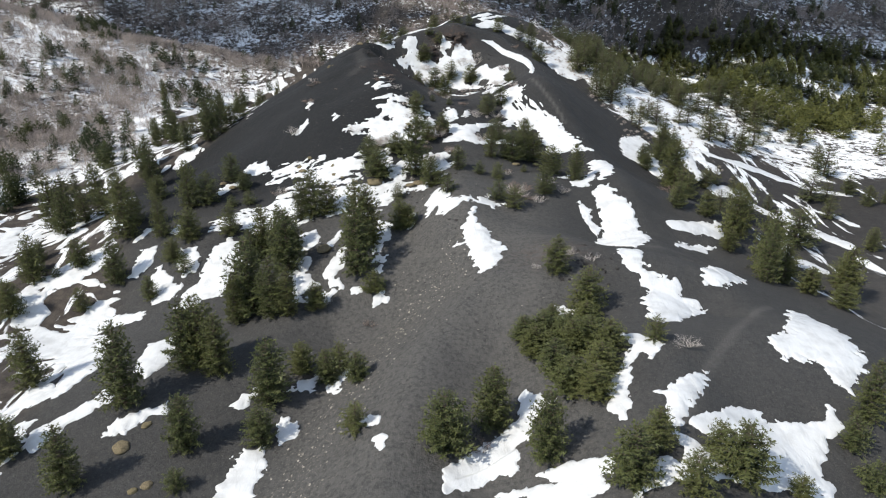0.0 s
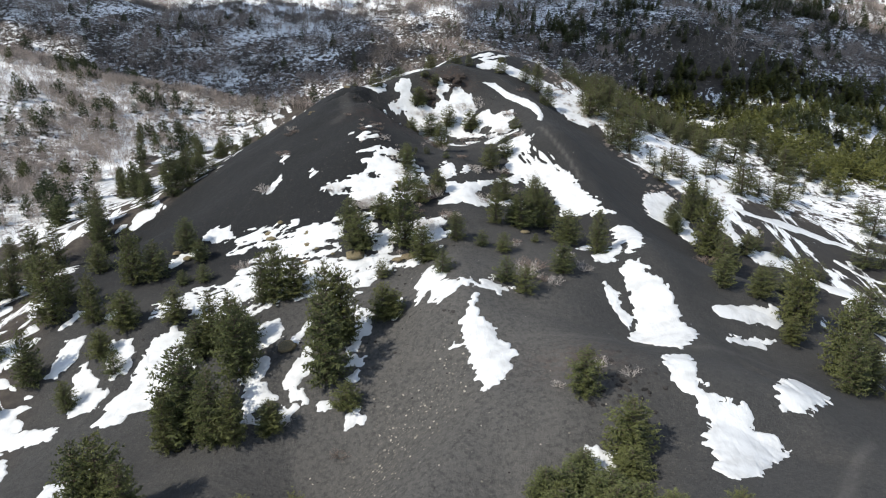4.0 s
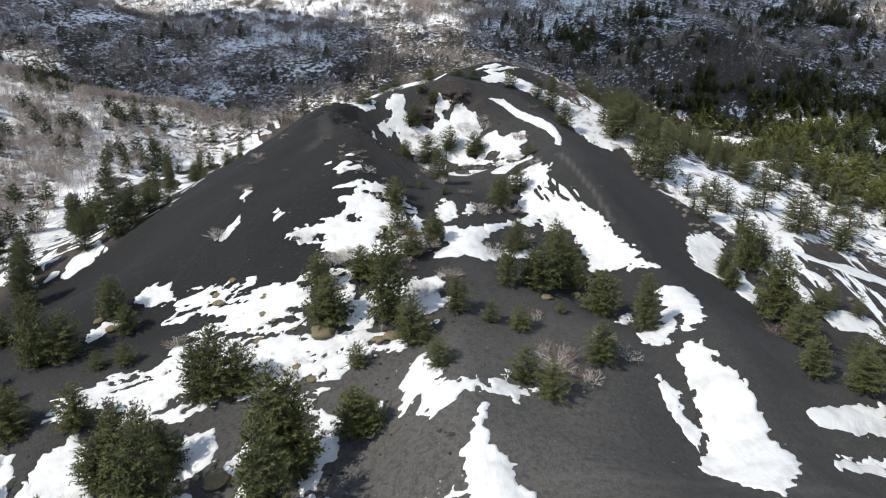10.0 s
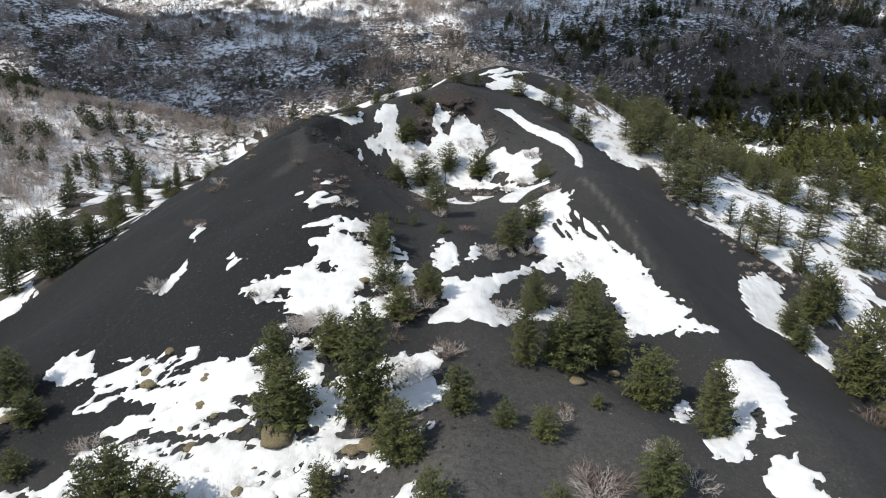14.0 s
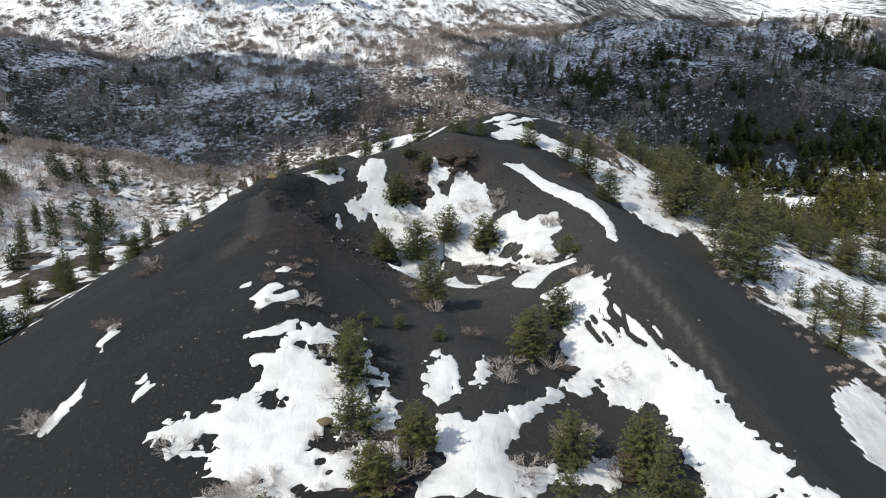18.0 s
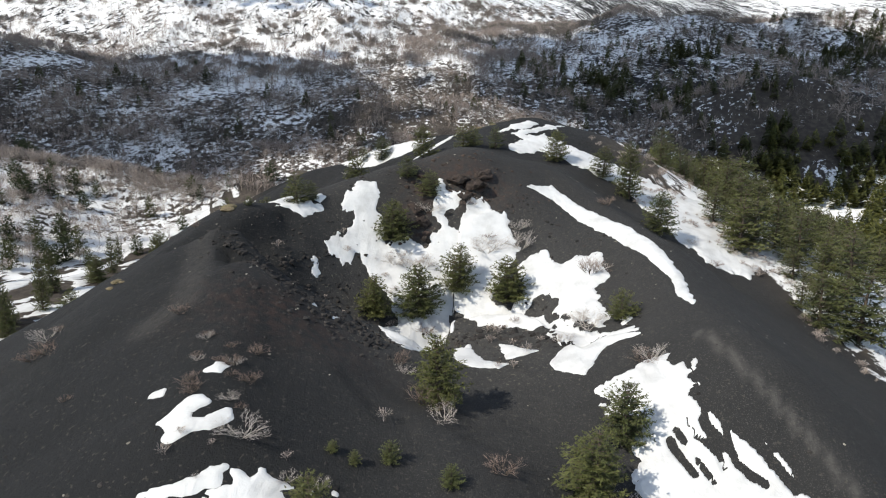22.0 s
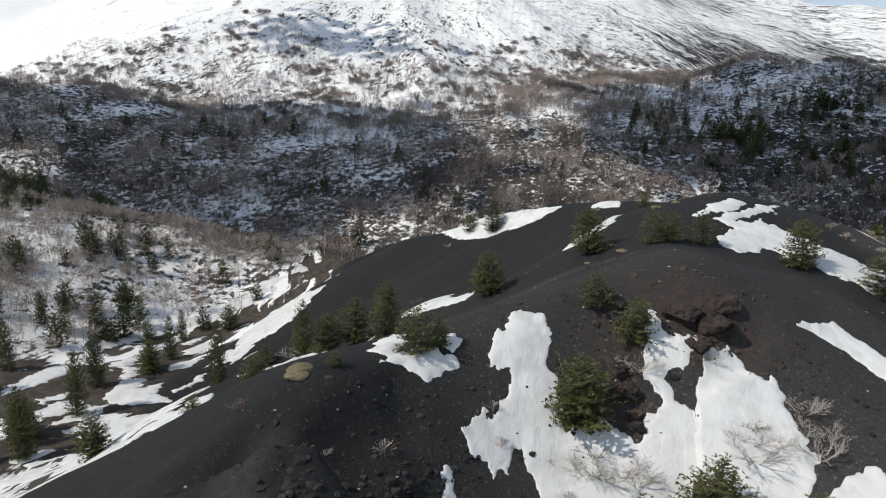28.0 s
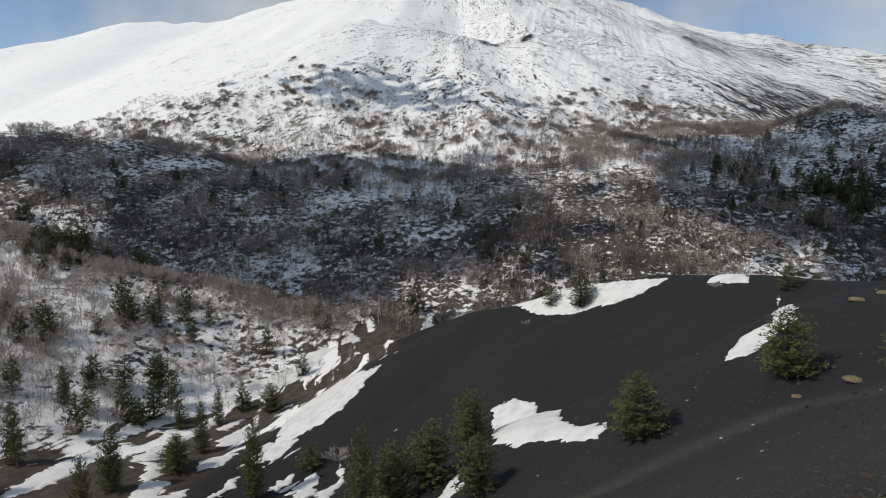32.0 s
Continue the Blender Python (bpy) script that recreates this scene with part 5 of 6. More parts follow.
SHRUBS_B = [(-4.3, 244.8, 5.0), (-3.6, 219.2, 2.2), (0.8, 210.4, 3.0), (11.3, 199.2, 2.1), (13.2, 198.1, 2.1), (17.6, 201.1, 2.3), (24.7, 199.9, 3.6), (-43.6, 220.4, 3.1), (-43.7, 217.5, 1.8), (7.1, 253, 3.2), (24.7, 115.6, 3.0), (28.6, 113.2, 3.1), (18, 112.6, 2.3), (17.8, 145.8, 4.5), (22.3, 144.6, 3.8), (-46.2, 134.2, 4.5), (-43, 161.6, 2.6), (-28.3, 237.3, 1.8), (-26.7, 239.3, 0.9), (-34.1, 240.8, 1.2), (-2.4, 256.1, 3.3), (3.7, 257.4, 2.3), (11.4, 252.9, 2.4), (6.9, 251.9, 4.6), (36.7, 83.9, 3.1), (-14.1, 113.2, 4.3), (-23.8, 117.8, 5.0), (5.8, 73.1, 2.7)]
CUSHIONS_A = [(-37.9, 171.7, 1.16), (-39.3, 174.4, 0.85), (-29.6, 170.6, 0.79), (-28.5, 165.3, 0.91), (-17.2, 158.7, 2.42), (-6.1, 156.6, 1.48), (-8, 156.2, 1.07), (-27.8, 159.1, 0.71), (-19.1, 155.2, 0.61), (19.2, 167.6, 1.08), (25.1, 172.1, 0.89), (-10.1, 185, 1.04), (-49, 80.8, 1.51), (-42.3, 73.9, 0.95), (-43.9, 72.8, 0.76), (-46.8, 85.2, 0.92), (-26, 132.8, 2.04), (-30.4, 244.4, 1.07), (7.5, 305.3, 0.92), (-0.4, 284.1, 0.84), (10.8, 306.7, 0.84), (-4.9, 283.8, 0.47), (-39.2, 228.4, 0.84), (-30.3, 243.4, 1.04), (-39.4, 227, 0.53), (-37.9, 227, 0.41)]


# ---- plants ----
def tube(verts, faces, a, b, ra, rb, sides=4):
    """A tapered stick from a to b."""
    a, b = Vector(a), Vector(b)
    way = (b - a).normalized()
    side = way.orthogonal().normalized()
    other = way.cross(side)
    at = len(verts)
    for centre, r in ((a, ra), (b, rb)):
        for k in range(sides):
            t = 2 * math.pi * k / sides
            verts.append(centre + side * (r * math.cos(t)) + other * (r * math.sin(t)))
    for k in range(sides):
        n = (k + 1) % sides
        faces.append((at + k, at + n, at + sides + n, at + sides + k))


def stick_mesh(name, sticks, sides=4):
    verts, faces = [], []
    for a, b, ra, rb in sticks:
        tube(verts, faces, a, b, ra, rb, sides)
    return net(name, verts, faces)


def pine_meshes(tall, wide, whorls, per, rnd, blades=5, low=0.05, dense=15, long=0.112):
    """Trunk with limbs, and a crown of needle tufts, of a pine that stands free."""
    sticks, tri, tips = [], [], []
    bend = Vector((rnd.uniform(-0.04, 0.04), rnd.uniform(-0.04, 0.04), 0)) * tall
    last, rad = Vector((0, 0, -0.4)), 0.028 * tall
    for k in range(1, 7):
        f = k / 6
        at = bend * f * f + Vector((0, 0, tall * f * 0.97))
        sticks.append((last, at, rad * (1.04 - (k - 1) / 6), rad * (1.04 - f)))
        last = at
    lean = rnd.uniform(0, 6.3)
    for w in range(whorls):
        f = low + (0.97 - low) * ((w + rnd.uniform(-0.25, 0.25)) / (whorls - 1))
        f = min(max(f, low), 0.985)
        # fullest at a third of the height, rounding off to the tip
        full = wide * (math.sin(min(1, f / 0.22) * math.pi / 2) * 0.22 + 0.78) * (1 - f ** 2.3) ** 0.8 + 0.06 * wide
        count = max(3, round(per * (0.5 + 0.5 * full / wide)))
        for b in range(count):
            turn = 6.283 * (b + rnd.uniform(-0.35, 0.35)) / count + w * 1.3
            reach = full * rnd.uniform(0.7, 1.08) * (1 + 0.13 * math.cos(turn - lean))
            rise = reach * (rnd.uniform(-0.08, 0.22) + 0.55 * f)
            root = bend * f * f + Vector((0, 0, tall * f * 0.97))
            out = Vector((math.cos(turn), math.sin(turn), 0))
            tip = root + out * reach + Vector((0, 0, rise))
            elbow = root + out * reach * 0.55 + Vector((0, 0, rise * 0.3))
            sticks.append((root, elbow, 0.007 * tall, 0.004 * tall))
            sticks.append((elbow, tip, 0.004 * tall, 0.0015 * tall))
            # the flat spray of the branch, then tufts along it
            across = Vector((-out.y, out.x, rnd.uniform(-0.25, 0.25))) * reach * rnd.uniform(0.16, 0.26)
            for k in range(12):
                s = 0.18 + 0.07 * k + rnd.uniform(-0.03, 0.03)
                at = (root.lerp(elbow, s / 0.55) if s < 0.55 else elbow.lerp(tip, (s - 0.55) / 0.45))
                thin = out * (0.055 * reach)
                end = at + across * ((1 if k % 2 else -1) * (1.7 - 1.2 * s) * rnd.uniform(0.7, 1.2)) + out * (reach * rnd.uniform(0.04, 0.16)) + Vector((0, 0, reach * rnd.uniform(-0.09, 0.07)))
                tri.append((at - thin, at + thin, end))
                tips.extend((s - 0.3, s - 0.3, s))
            tufts = max(2, round(reach / wide * dense))
            for k in range(tufts):
                s = 0.22 + 0.8 * (k + rnd.random() * 0.9) / tufts
                at = (root.lerp(elbow, s / 0.55) if s < 0.55 else elbow.lerp(tip, (s - 0.55) / 0.45))
                at = at + Vector((rnd.gauss(0, 0.075), rnd.gauss(0, 0.075), rnd.gauss(0, 0.06))) * wide
                grow = (out * 0.65 + Vector((rnd.gauss(0, 0.45), rnd.gauss(0, 0.45), 0.45 + rnd.gauss(0, 0.3)))).normalized()
                length = long * wide * rnd.uniform(0.75, 1.3)
                for _ in range(blades):
                    way = (grow + Vector((rnd.gauss(0, 0.65), rnd.gauss(0, 0.65), rnd.gauss(0, 0.5)))).normalized()
                    side = way.orthogonal().normalized()
                    side = (Matrix.Rotation(rnd.uniform(0, 6.3), 3, way) @ side) * (length * 0.15)
                    tri.append((at - side, at + side, at + way * length))
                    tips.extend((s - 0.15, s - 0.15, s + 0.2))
    wood = stick_mesh("trunk", sticks, 3)
    verts = [p for t in tri for p in t]
    crown = net("crown", [tuple(p) for p in verts], np.arange(len(verts)).reshape(-1, 3), smooth=False)
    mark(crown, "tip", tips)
    return wood, crown


def pine(tall, wide, whorls, per, seed, label, needles=None, **more):
    base = new("pine_tree")
    wood, crown = pine_meshes(tall, wide, whorls, per, random.Random(seed), **more)
    part("trunk", wood, PINE_BARK, base)
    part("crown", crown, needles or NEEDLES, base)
    base["tall"] = tall
    return tagged(base, label, "pine tree", "pines on the cone")


def bare_meshes(tall, stems, seed, spread_out=0.5, depth=4):
    """Stems and bare twigs of a leafless shrub."""
    rnd = random.Random(seed)
    found = []

    def grow(at, way, length, r, level):
        end = at + way * length
        found[-1][0 if level < 2 else 1].append((at, end, r, r * 0.7))
        if level >= depth:
            return
        for _ in range(rnd.choice((2, 2, 3)) if level else 3):
            turn = (way + Vector((rnd.gauss(0, 0.42), rnd.gauss(0, 0.42), rnd.gauss(0.1, 0.25)))).normalized()
            grow(at.lerp(end, rnd.uniform(0.45, 1.0)), turn, length * rnd.uniform(0.6, 0.85), r * 0.62, level + 1)

    for k in range(stems):
        t = 6.283 * k / stems + rnd.uniform(-0.4, 0.4)
        out = spread_out * rnd.uniform(0.5, 1.2)
        way = Vector((math.cos(t) * out, math.sin(t) * out, 1)).normalized()
        found.append(([], []))
        grow(Vector((math.cos(t) * 0.06 * tall, math.sin(t) * 0.06 * tall, -0.15)), way, tall * rnd.uniform(0.25, 0.36), 0.012 * tall, 0)
    return [(stick_mesh("stem", thick, 4), stick_mesh("twig_spray", thin, 3)) for thick, thin in found]


def bare_shrub(tall, stems, seed, wood, twigs, label, **more):
    base = new("bare_shrub")
    for a, b in bare_meshes(tall, stems, seed, **more):
        stem = part("stem", a, wood, base)
        part("twig_spray", b, twigs, stem, "fine bare twigs")
    base["tall"] = tall
    return tagged(base, label, "shrub", "bare shrubs on the cone")


def stand(thing, x, y, tall, turn, squash=1.0, sink=0.0):
    """Sets a thing on the ground at x, y, scaled to that height."""
    k = tall / thing["tall"]
    m = Matrix.Translation((x, y, float(height(x, y)) - sink)) @ Matrix.Rotation(turn, 4, "Z") @ Matrix.Diagonal((k * squash, k * squash, k, 1))
    if thing.get("placed"):
        return copy_thing(thing, m)
    thing["placed"] = True
    thing.matrix_basis = m
    return thing


dice = random.Random(7)
SHRUBS_PALE = [(-36.5, 380.5, 2.2), (2.9, 361.6, 2.0), (18.8, 231.2, 4.2), (15.1, 227.9, 3.0), (12.1, 251, 4.2), (6.8, 250.8, 4.2), (-7, 249.4, 4.2), (-5.3, 249.3, 4.2), (-3, 249.2, 4.2), (22.8, 218.2, 2.9), (4.8, 257.7, 2.6), (43.3, 265.3, 2.6), (-18.4, 175.5, 4.2), (-17, 176, 3.8), (-25.2, 182.4, 3.5), (-7, 183, 3.4), (-0.8, 179.9, 4.2), (16.3, 186.6, 4.2), (17.5, 188.4, 3.5), (-3.1, 167.9, 3.0), (9.7, 193.5, 3.0), (16, 200.9, 4.0), (8.7, 195.6, 2.5), (-44, 189.4, 4.2), (17.7, 147.9, 4.2), (-2.9, 164.9, 4.0), (-1.1, 165.9, 4.0), (-22, 151.2, 3.0), (-16.5, 177.5, 4.2), (-14.6, 178.3, 4.2), (-18.4, 176.7, 3.6), (-72.5, 346.9, 4.2)]
SHRUBS_RUSTY = [(21.3, 242.9, 4.0), (-2.3, 240.9, 2.9), (27.6, 262.2, 2.6), (-4.2, 221, 2.2), (45.4, 259, 3.4), (-8.4, 189.3, 4.2), (-1.9, 181.4, 4.2), (2.2, 169.4, 4.0), (10.5, 179.6, 3.8), (-0.6, 213.4, 4.0), (-4.3, 173.2, 3.1), (-41.8, 217.3, 4.2), (-42.2, 203.5, 2.8), (20.6, 183.3, 4.0), (18.4, 149, 4.2), (16.5, 161.2, 3.3), (-20.9, 150.7, 2.4), (-43.2, 162.3, 3.4), (20.6, 145.5, 3.7), (-9.4, 188, 4.2), (-4.1, 177.9, 4.2), (-21.6, 211.1, 1.6), (-21.8, 208.2, 1.5), (-20.8, 204.1, 1.5), (-18, 206.8, 1.5), (-16, 205.1, 1.4), (-42.9, 221.6, 2.2), (-34, 207.4, 1.8), (-18.9, 209.5, 1.5), (-16.6, 209.6, 1.5), (-19.3, 207.2, 1.5), (-15.6, 201.6, 1.4), (-26.3, 215.8, 1.7), (-17.6, 205.3, 1.4)]
CUSHIONS_B = [(-38.4, 171.9, 1.3), (-39.6, 174.1, 0.95), (-37.3, 176.8, 0.97), (-29.5, 169.9, 0.89), (-28.5, 164.8, 0.77), (-28, 158.6, 0.65), (-16.6, 158.4, 1.43), (-20.2, 152.6, 1.06), (-8.6, 156.3, 0.93), (-6.2, 156.7, 1.09), (-60.6, 172, 1.18), (-57.2, 169.6, 1.24), (-17.5, 149.8, 0.89), (-9, 169.3, 0.78), (-26.2, 162.9, 0.67), (-22.2, 160.1, 0.57), (-30, 162, 0.67)]
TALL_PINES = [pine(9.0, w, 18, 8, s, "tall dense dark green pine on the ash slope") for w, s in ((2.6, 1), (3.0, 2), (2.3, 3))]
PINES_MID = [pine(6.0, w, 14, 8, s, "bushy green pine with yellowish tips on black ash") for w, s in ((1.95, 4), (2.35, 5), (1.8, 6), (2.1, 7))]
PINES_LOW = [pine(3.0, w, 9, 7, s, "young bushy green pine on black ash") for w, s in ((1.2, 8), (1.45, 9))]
grown = []
for x, y, h in sorted(PINES, key=lambda p: -p[2]):
    # one tree to a spot
    if any(math.hypot(x - a, y - b) < 0.08 * (h + k) for a, b, k in grown):
        continue
    grown.append((x, y, h))
    h = 0.98 * h
    kinds = TALL_PINES if h > 7.6 else PINES_MID if h > 4.2 else PINES_LOW
    stand(dice.choice(kinds), x, y, h, dice.uniform(0, 6.3), (0.64 if x < -40 and y > 262 else 1) * dice.uniform(0.8, 1.02) if h > 7.6 else dice.uniform(0.95, 1.2))

CLUMP = [(15.5, 91.9, 4.6), (17.6, 85.0, 5.0), (20.8, 88.5, 4.8), (21.5, 75.7, 4.2), (22.9, 88.1, 4.6), (25.4, 85.2, 4.2), (19.1, 98.1, 3.8), (20.9, 92.2, 4.6), (14.1, 95.8, 3.8), (24.4, 96.1, 3.6), (19.0, 79.9, 4.4), (16.9, 95.7, 4.2), (23.3, 80.3, 4.4)]
for x, y, h in CLUMP:
    stand(dice.choice(PINES_MID), x, y, h, dice.uniform(0, 6.3), dice.uniform(1.3, 1.6))

SHRUB_PALE = [bare_shrub(3.0, 8, s, PALE_BARK, TWIGS_PALE, "leafless pale grey shrub with fine twigs", spread_out=0.85, depth=5) for s in (11, 12, 13, 19)]
SHRUB_RUST = [bare_shrub(2.2, 11, s, PINE_BARK, TWIGS_RUST, "leafless reddish brown thorny shrub", spread_out=1.0) for s in (14, 15)]
for x, y, h in SHRUBS_A + SHRUBS_B:
    kinds = SHRUB_PALE if dice.random() < 0.62 else SHRUB_RUST
    stand(dice.choice(kinds), x, y, min(2.6, max(0.8, 0.75 * h)), dice.uniform(0, 6.3), dice.uniform(1.1, 1.5))
for places, kinds, size in ((SHRUBS_PALE, SHRUB_PALE, 0.9), (SHRUBS_RUSTY, SHRUB_RUST, 0.72)):
    for x, y, h in places:
        stand(dice.choice(kinds), x, y, size * h, dice.uniform(0, 6.3), dice.uniform(1.0, 1.35))


def cushion_mesh(seed):
    rnd = random.Random(seed)
    bm = bmesh.new()
    bmesh.ops.create_icosphere(bm, subdivisions=3, radius=1.0)
    for v in bm.verts:
        k = 1 + 0.22 * noise.noise(v.co * 1.7 + Vector((seed, 0, 0))) + 0.08 * noise.noise(v.co * 6)
        v.co = Vector((v.co.x * k, v.co.y * k * rnd.uniform(0.98, 1.02), max(v.co.z, -0.3) * 0.42 * k))
    me = bpy.data.meshes.new("thorn_cushion")
    bm.to_mesh(me)
    bm.free()
    for p in me.polygons:
        p.use_smooth = True
    me.materials.append(CUSHION)
    return me


CUSHION_MESHES = [cushion_mesh(s) for s in (1, 2, 3)]
for x, y, r in CUSHIONS_A + CUSHIONS_B:
    ob = new("thorn_cushion", dice.choice(CUSHION_MESHES))
    ob.matrix_basis = Matrix.Translation((x, y, float(height(x, y)) + 0.05)) @ Matrix.Rotation(dice.uniform(0, 6.3), 4, "Z") @ Matrix.Diagonal((r, r * dice.uniform(0.7, 1), r * 0.9, 1))
    tagged(ob, "round tan thorn cushion on ash and snow", "cushion plant", "thorn cushions")


# ---- woods: too many to count ----
def many(name, proto_verts, proto_faces, places, material, label, category):
    """One mesh of many copies of a small shape; places are rows of x, y, z, size, turn, width."""
    v, f, p = np.array(proto_verts, float), np.array(proto_faces, int), np.array(places, float)
    c, s = np.cos(p[:, 4])[:, None], np.sin(p[:, 4])[:, None]
    k, w = p[:, 3][:, None], (p[:, 3] * p[:, 5])[:, None]
    x = (v[None, :, 0] * c - v[None, :, 1] * s) * w + p[:, 0][:, None]
    y = (v[None, :, 0] * s + v[None, :, 1] * c) * w + p[:, 1][:, None]
    z = v[None, :, 2] * k + p[:, 2][:, None]
    faces = (f[None] + (np.arange(len(p)) * len(v))[:, None, None]).reshape(-1, f.shape[1])
    me = net(name, np.stack([x, y, z], -1).reshape(-1, 3), faces, smooth=False)
    me.materials.append(material)
    return tagged(new(name, me), label, category, kind="stuff")


def bare_proto(seed, twigs, broad=0.013):
    """A leafless tree of unit height: a thin trunk and slivers for branches."""
    rnd = random.Random(seed)
    verts, faces = [], []

    def sliver(a, b, w):
        side = (b - a).cross(Vector((rnd.gauss(0, 1), rnd.gauss(0, 1), rnd.gauss(0, 0.3)))).normalized() * w
        verts.extend([tuple(a - side), tuple(a + side), tuple(b)])
        faces.append((len(verts) - 3, len(verts) - 2, len(verts) - 1))

    for k in range(2):
        foot = Vector((rnd.uniform(-0.08, 0.08), rnd.uniform(-0.08, 0.08), -0.05))
        head = foot + Vector((rnd.uniform(-0.1, 0.1), rnd.uniform(-0.1, 0.1), rnd.uniform(0.7, 0.85)))
        sliver(foot, head, 0.014)
        for _ in range(twigs):
            # twigs end on a rounded crown
            t, s = rnd.uniform(0, 6.3), rnd.random() ** 0.6
            tip = foot * 0.6 + Vector((math.cos(t) * 0.4 * s, math.sin(t) * 0.4 * s, 0.62 + 0.38 * math.sqrt(max(0, 1 - s * s)) * rnd.uniform(0.55, 1) - 0.22 * s * rnd.random()))
            sliver(tip, foot.lerp(head, rnd.uniform(0.3, 0.85)), broad)
    return verts, faces


def conifer_proto(seed, layers=7, per=9):
    """A pine seen from afar: trunk, and ragged skirts of needle slivers."""
    rnd = random.Random(seed)
    verts, faces = [], []
    for w in range(layers * per):
        f = 0.1 + 0.88 * (w / (layers * per)) + rnd.uniform(-0.04, 0.04)
        t = w * 2.4 + rnd.uniform(-0.4, 0.4)
        r = 0.30 * (1 - max(f, 0.12) ** 1.5) ** 0.85 * rnd.uniform(0.7, 1.15) + 0.015
        a = Vector((0, 0, f - 0.02))
        tip = Vector((math.cos(t) * r, math.sin(t) * r, f + rnd.uniform(-0.03, 0.08)))
        side = Vector((-math.sin(t), math.cos(t), 0)) * r * 0.42
        mid = a.lerp(tip, 0.62)
        up = Vector((0, 0, 0.05))
        for pair in ((a, mid + side, tip), (a, tip, mid - side), (a, mid + up, tip + up * 1.3), (mid - side * 0.8 - up, mid + side * 0.8 + up, tip)):
            verts.extend(tuple(p) for p in pair)
            faces.append((len(verts) - 3, len(verts) - 2, len(verts) - 1))
    for t in (0, 2.1, 4.2):
        verts.extend([(math.cos(t) * 0.015, math.sin(t) * 0.015, -0.05), (math.cos(t + 2.1) * 0.015, math.sin(t + 2.1) * 0.015, -0.05), (0, 0, 0.5)])
        faces.append((len(verts) - 3, len(verts) - 2, len(verts) - 1))
    return verts, faces


chance = np.random.default_rng(5)


def scatter(count, x0, x1, y0, y1, weight):
    """Random places, kept by weight(x, y) from 0 to 1."""
    x, y = chance.uniform(x0, x1, count), chance.uniform(y0, y1, count)
    keep = chance.random(count) < weight(x, y)
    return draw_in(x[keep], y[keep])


def rows_at(x, y, low, high, thin=0.8, thick=1.2):
    n = len(x)
    return np.stack([x, y, height(x, y) - 0.1, chance.uniform(low, high, n), chance.uniform(0, 6.3, n), chance.uniform(thin, thick, n)], 1)


def valley_weight(x, y):
    return step01(38, 85, cone_foot(x, y)) * step01(-75, -100, x) * step01(170, 260, y) * np.clip(0.55 + 1.6 * cloudy(x, y, 30, 81, 3), 0.06, 1)


def slope_weight(x, y):
    past = y - treeline(x) + 150 * cloudy(x, y, 130, 61, 4)
    stand_thick = np.clip(0.62 + 2.2 * cloudy(x, y, 26, 83, 4) + 0.25 * np.exp(-(((x + 30) / 110) ** 2 + ((y - 590) / 90) ** 2)), 0.03, 1)
    lava = 1 - 0.85 * np.exp(-(((x - 210) / 130) ** 2 + ((y - 740) / 180) ** 2))
    lava = lava * (1 - 0.6 * step01(30, 80, x) * step01(580, 520, y))
    return np.maximum(step01(130, -70, past), 0.42 * step01(400, -40, past)) * step01(430, 470, y - 40 * step01(40, 90, x)) * stand_thick * lava * (np.abs(x) < 0.78 * (y - 60))


def in_groups(kind, rows, protos, material, label, category):
    which = chance.integers(0, len(protos), len(rows))
    for k, (v, f) in enumerate(protos):
        if (which == k).any():
            many(kind, v, f, rows[which == k], material, label, category)


BARE = [bare_proto(s, 8) for s in (1, 2, 3)]
BARE_FINE = [bare_proto(s, 17, 0.008) for s in (4, 5)]
vx, vy = scatter(18000, -320, -70, 150, 470, valley_weight)
in_groups("bare_wood", rows_at(vx, vy, 4.0, 8.0, 0.9, 1.3), BARE_FINE, TWIGS_VALLEY, "leafless greyish brown wood on the snowy valley floor", "bare woodland")
vx, vy = scatter(4200, -320, -90, 190, 470, valley_weight)
in_groups("bare_wood", rows_at(vx, vy, 1.8, 3.6, 1.3, 2.0), BARE, TWIGS_DARK, "low brown undergrowth of the valley wood", "scrub")
fx, fy = scatter(108000, -700, 700, 400, 1330, slope_weight)
dim = cloudy(fx, fy, 24, 107, 3) + chance.normal(0, 0.12, len(fx)) > 0.02
in_groups("mountain_wood", rows_at(fx[dim], fy[dim], 3.6, 7.0, 1.0, 1.6), BARE, TWIGS_DARK, "dark thickets in the leafless wood on the mountain foot", "bare woodland")
in_groups("mountain_wood", rows_at(fx[~dim], fy[~dim], 4.0, 8.0, 1.0, 1.5), BARE, TWIGS_FAR, "leafless brown beech and birch wood on the mountain foot", "bare woodland")


def scrub_weight(x, y):
    past = y - treeline(x)
    return step01(-120, 0, past) * step01(480, 0, past) * np.clip(0.38 + 2.0 * cloudy(x, y, 60, 85, 3), 0, 1)


bx, by = scatter(5600, -800, 560, 580, 1450, scrub_weight)
near = chance.integers(0, len(bx), 11 * len(bx))
bx, by = np.concatenate([bx, bx[near] + chance.normal(0, 2.1, len(near))]), np.concatenate([by, by[near] + chance.normal(0, 2.1, len(near))])
in_groups("mountain_scrub", rows_at(bx, by, 2.4, 4.6, 1.2, 1.9), [bare_proto(s, 20) for s in (8, 9)], TWIGS_SCRUB, "scattered grey scrub on the snow slope", "scrub")


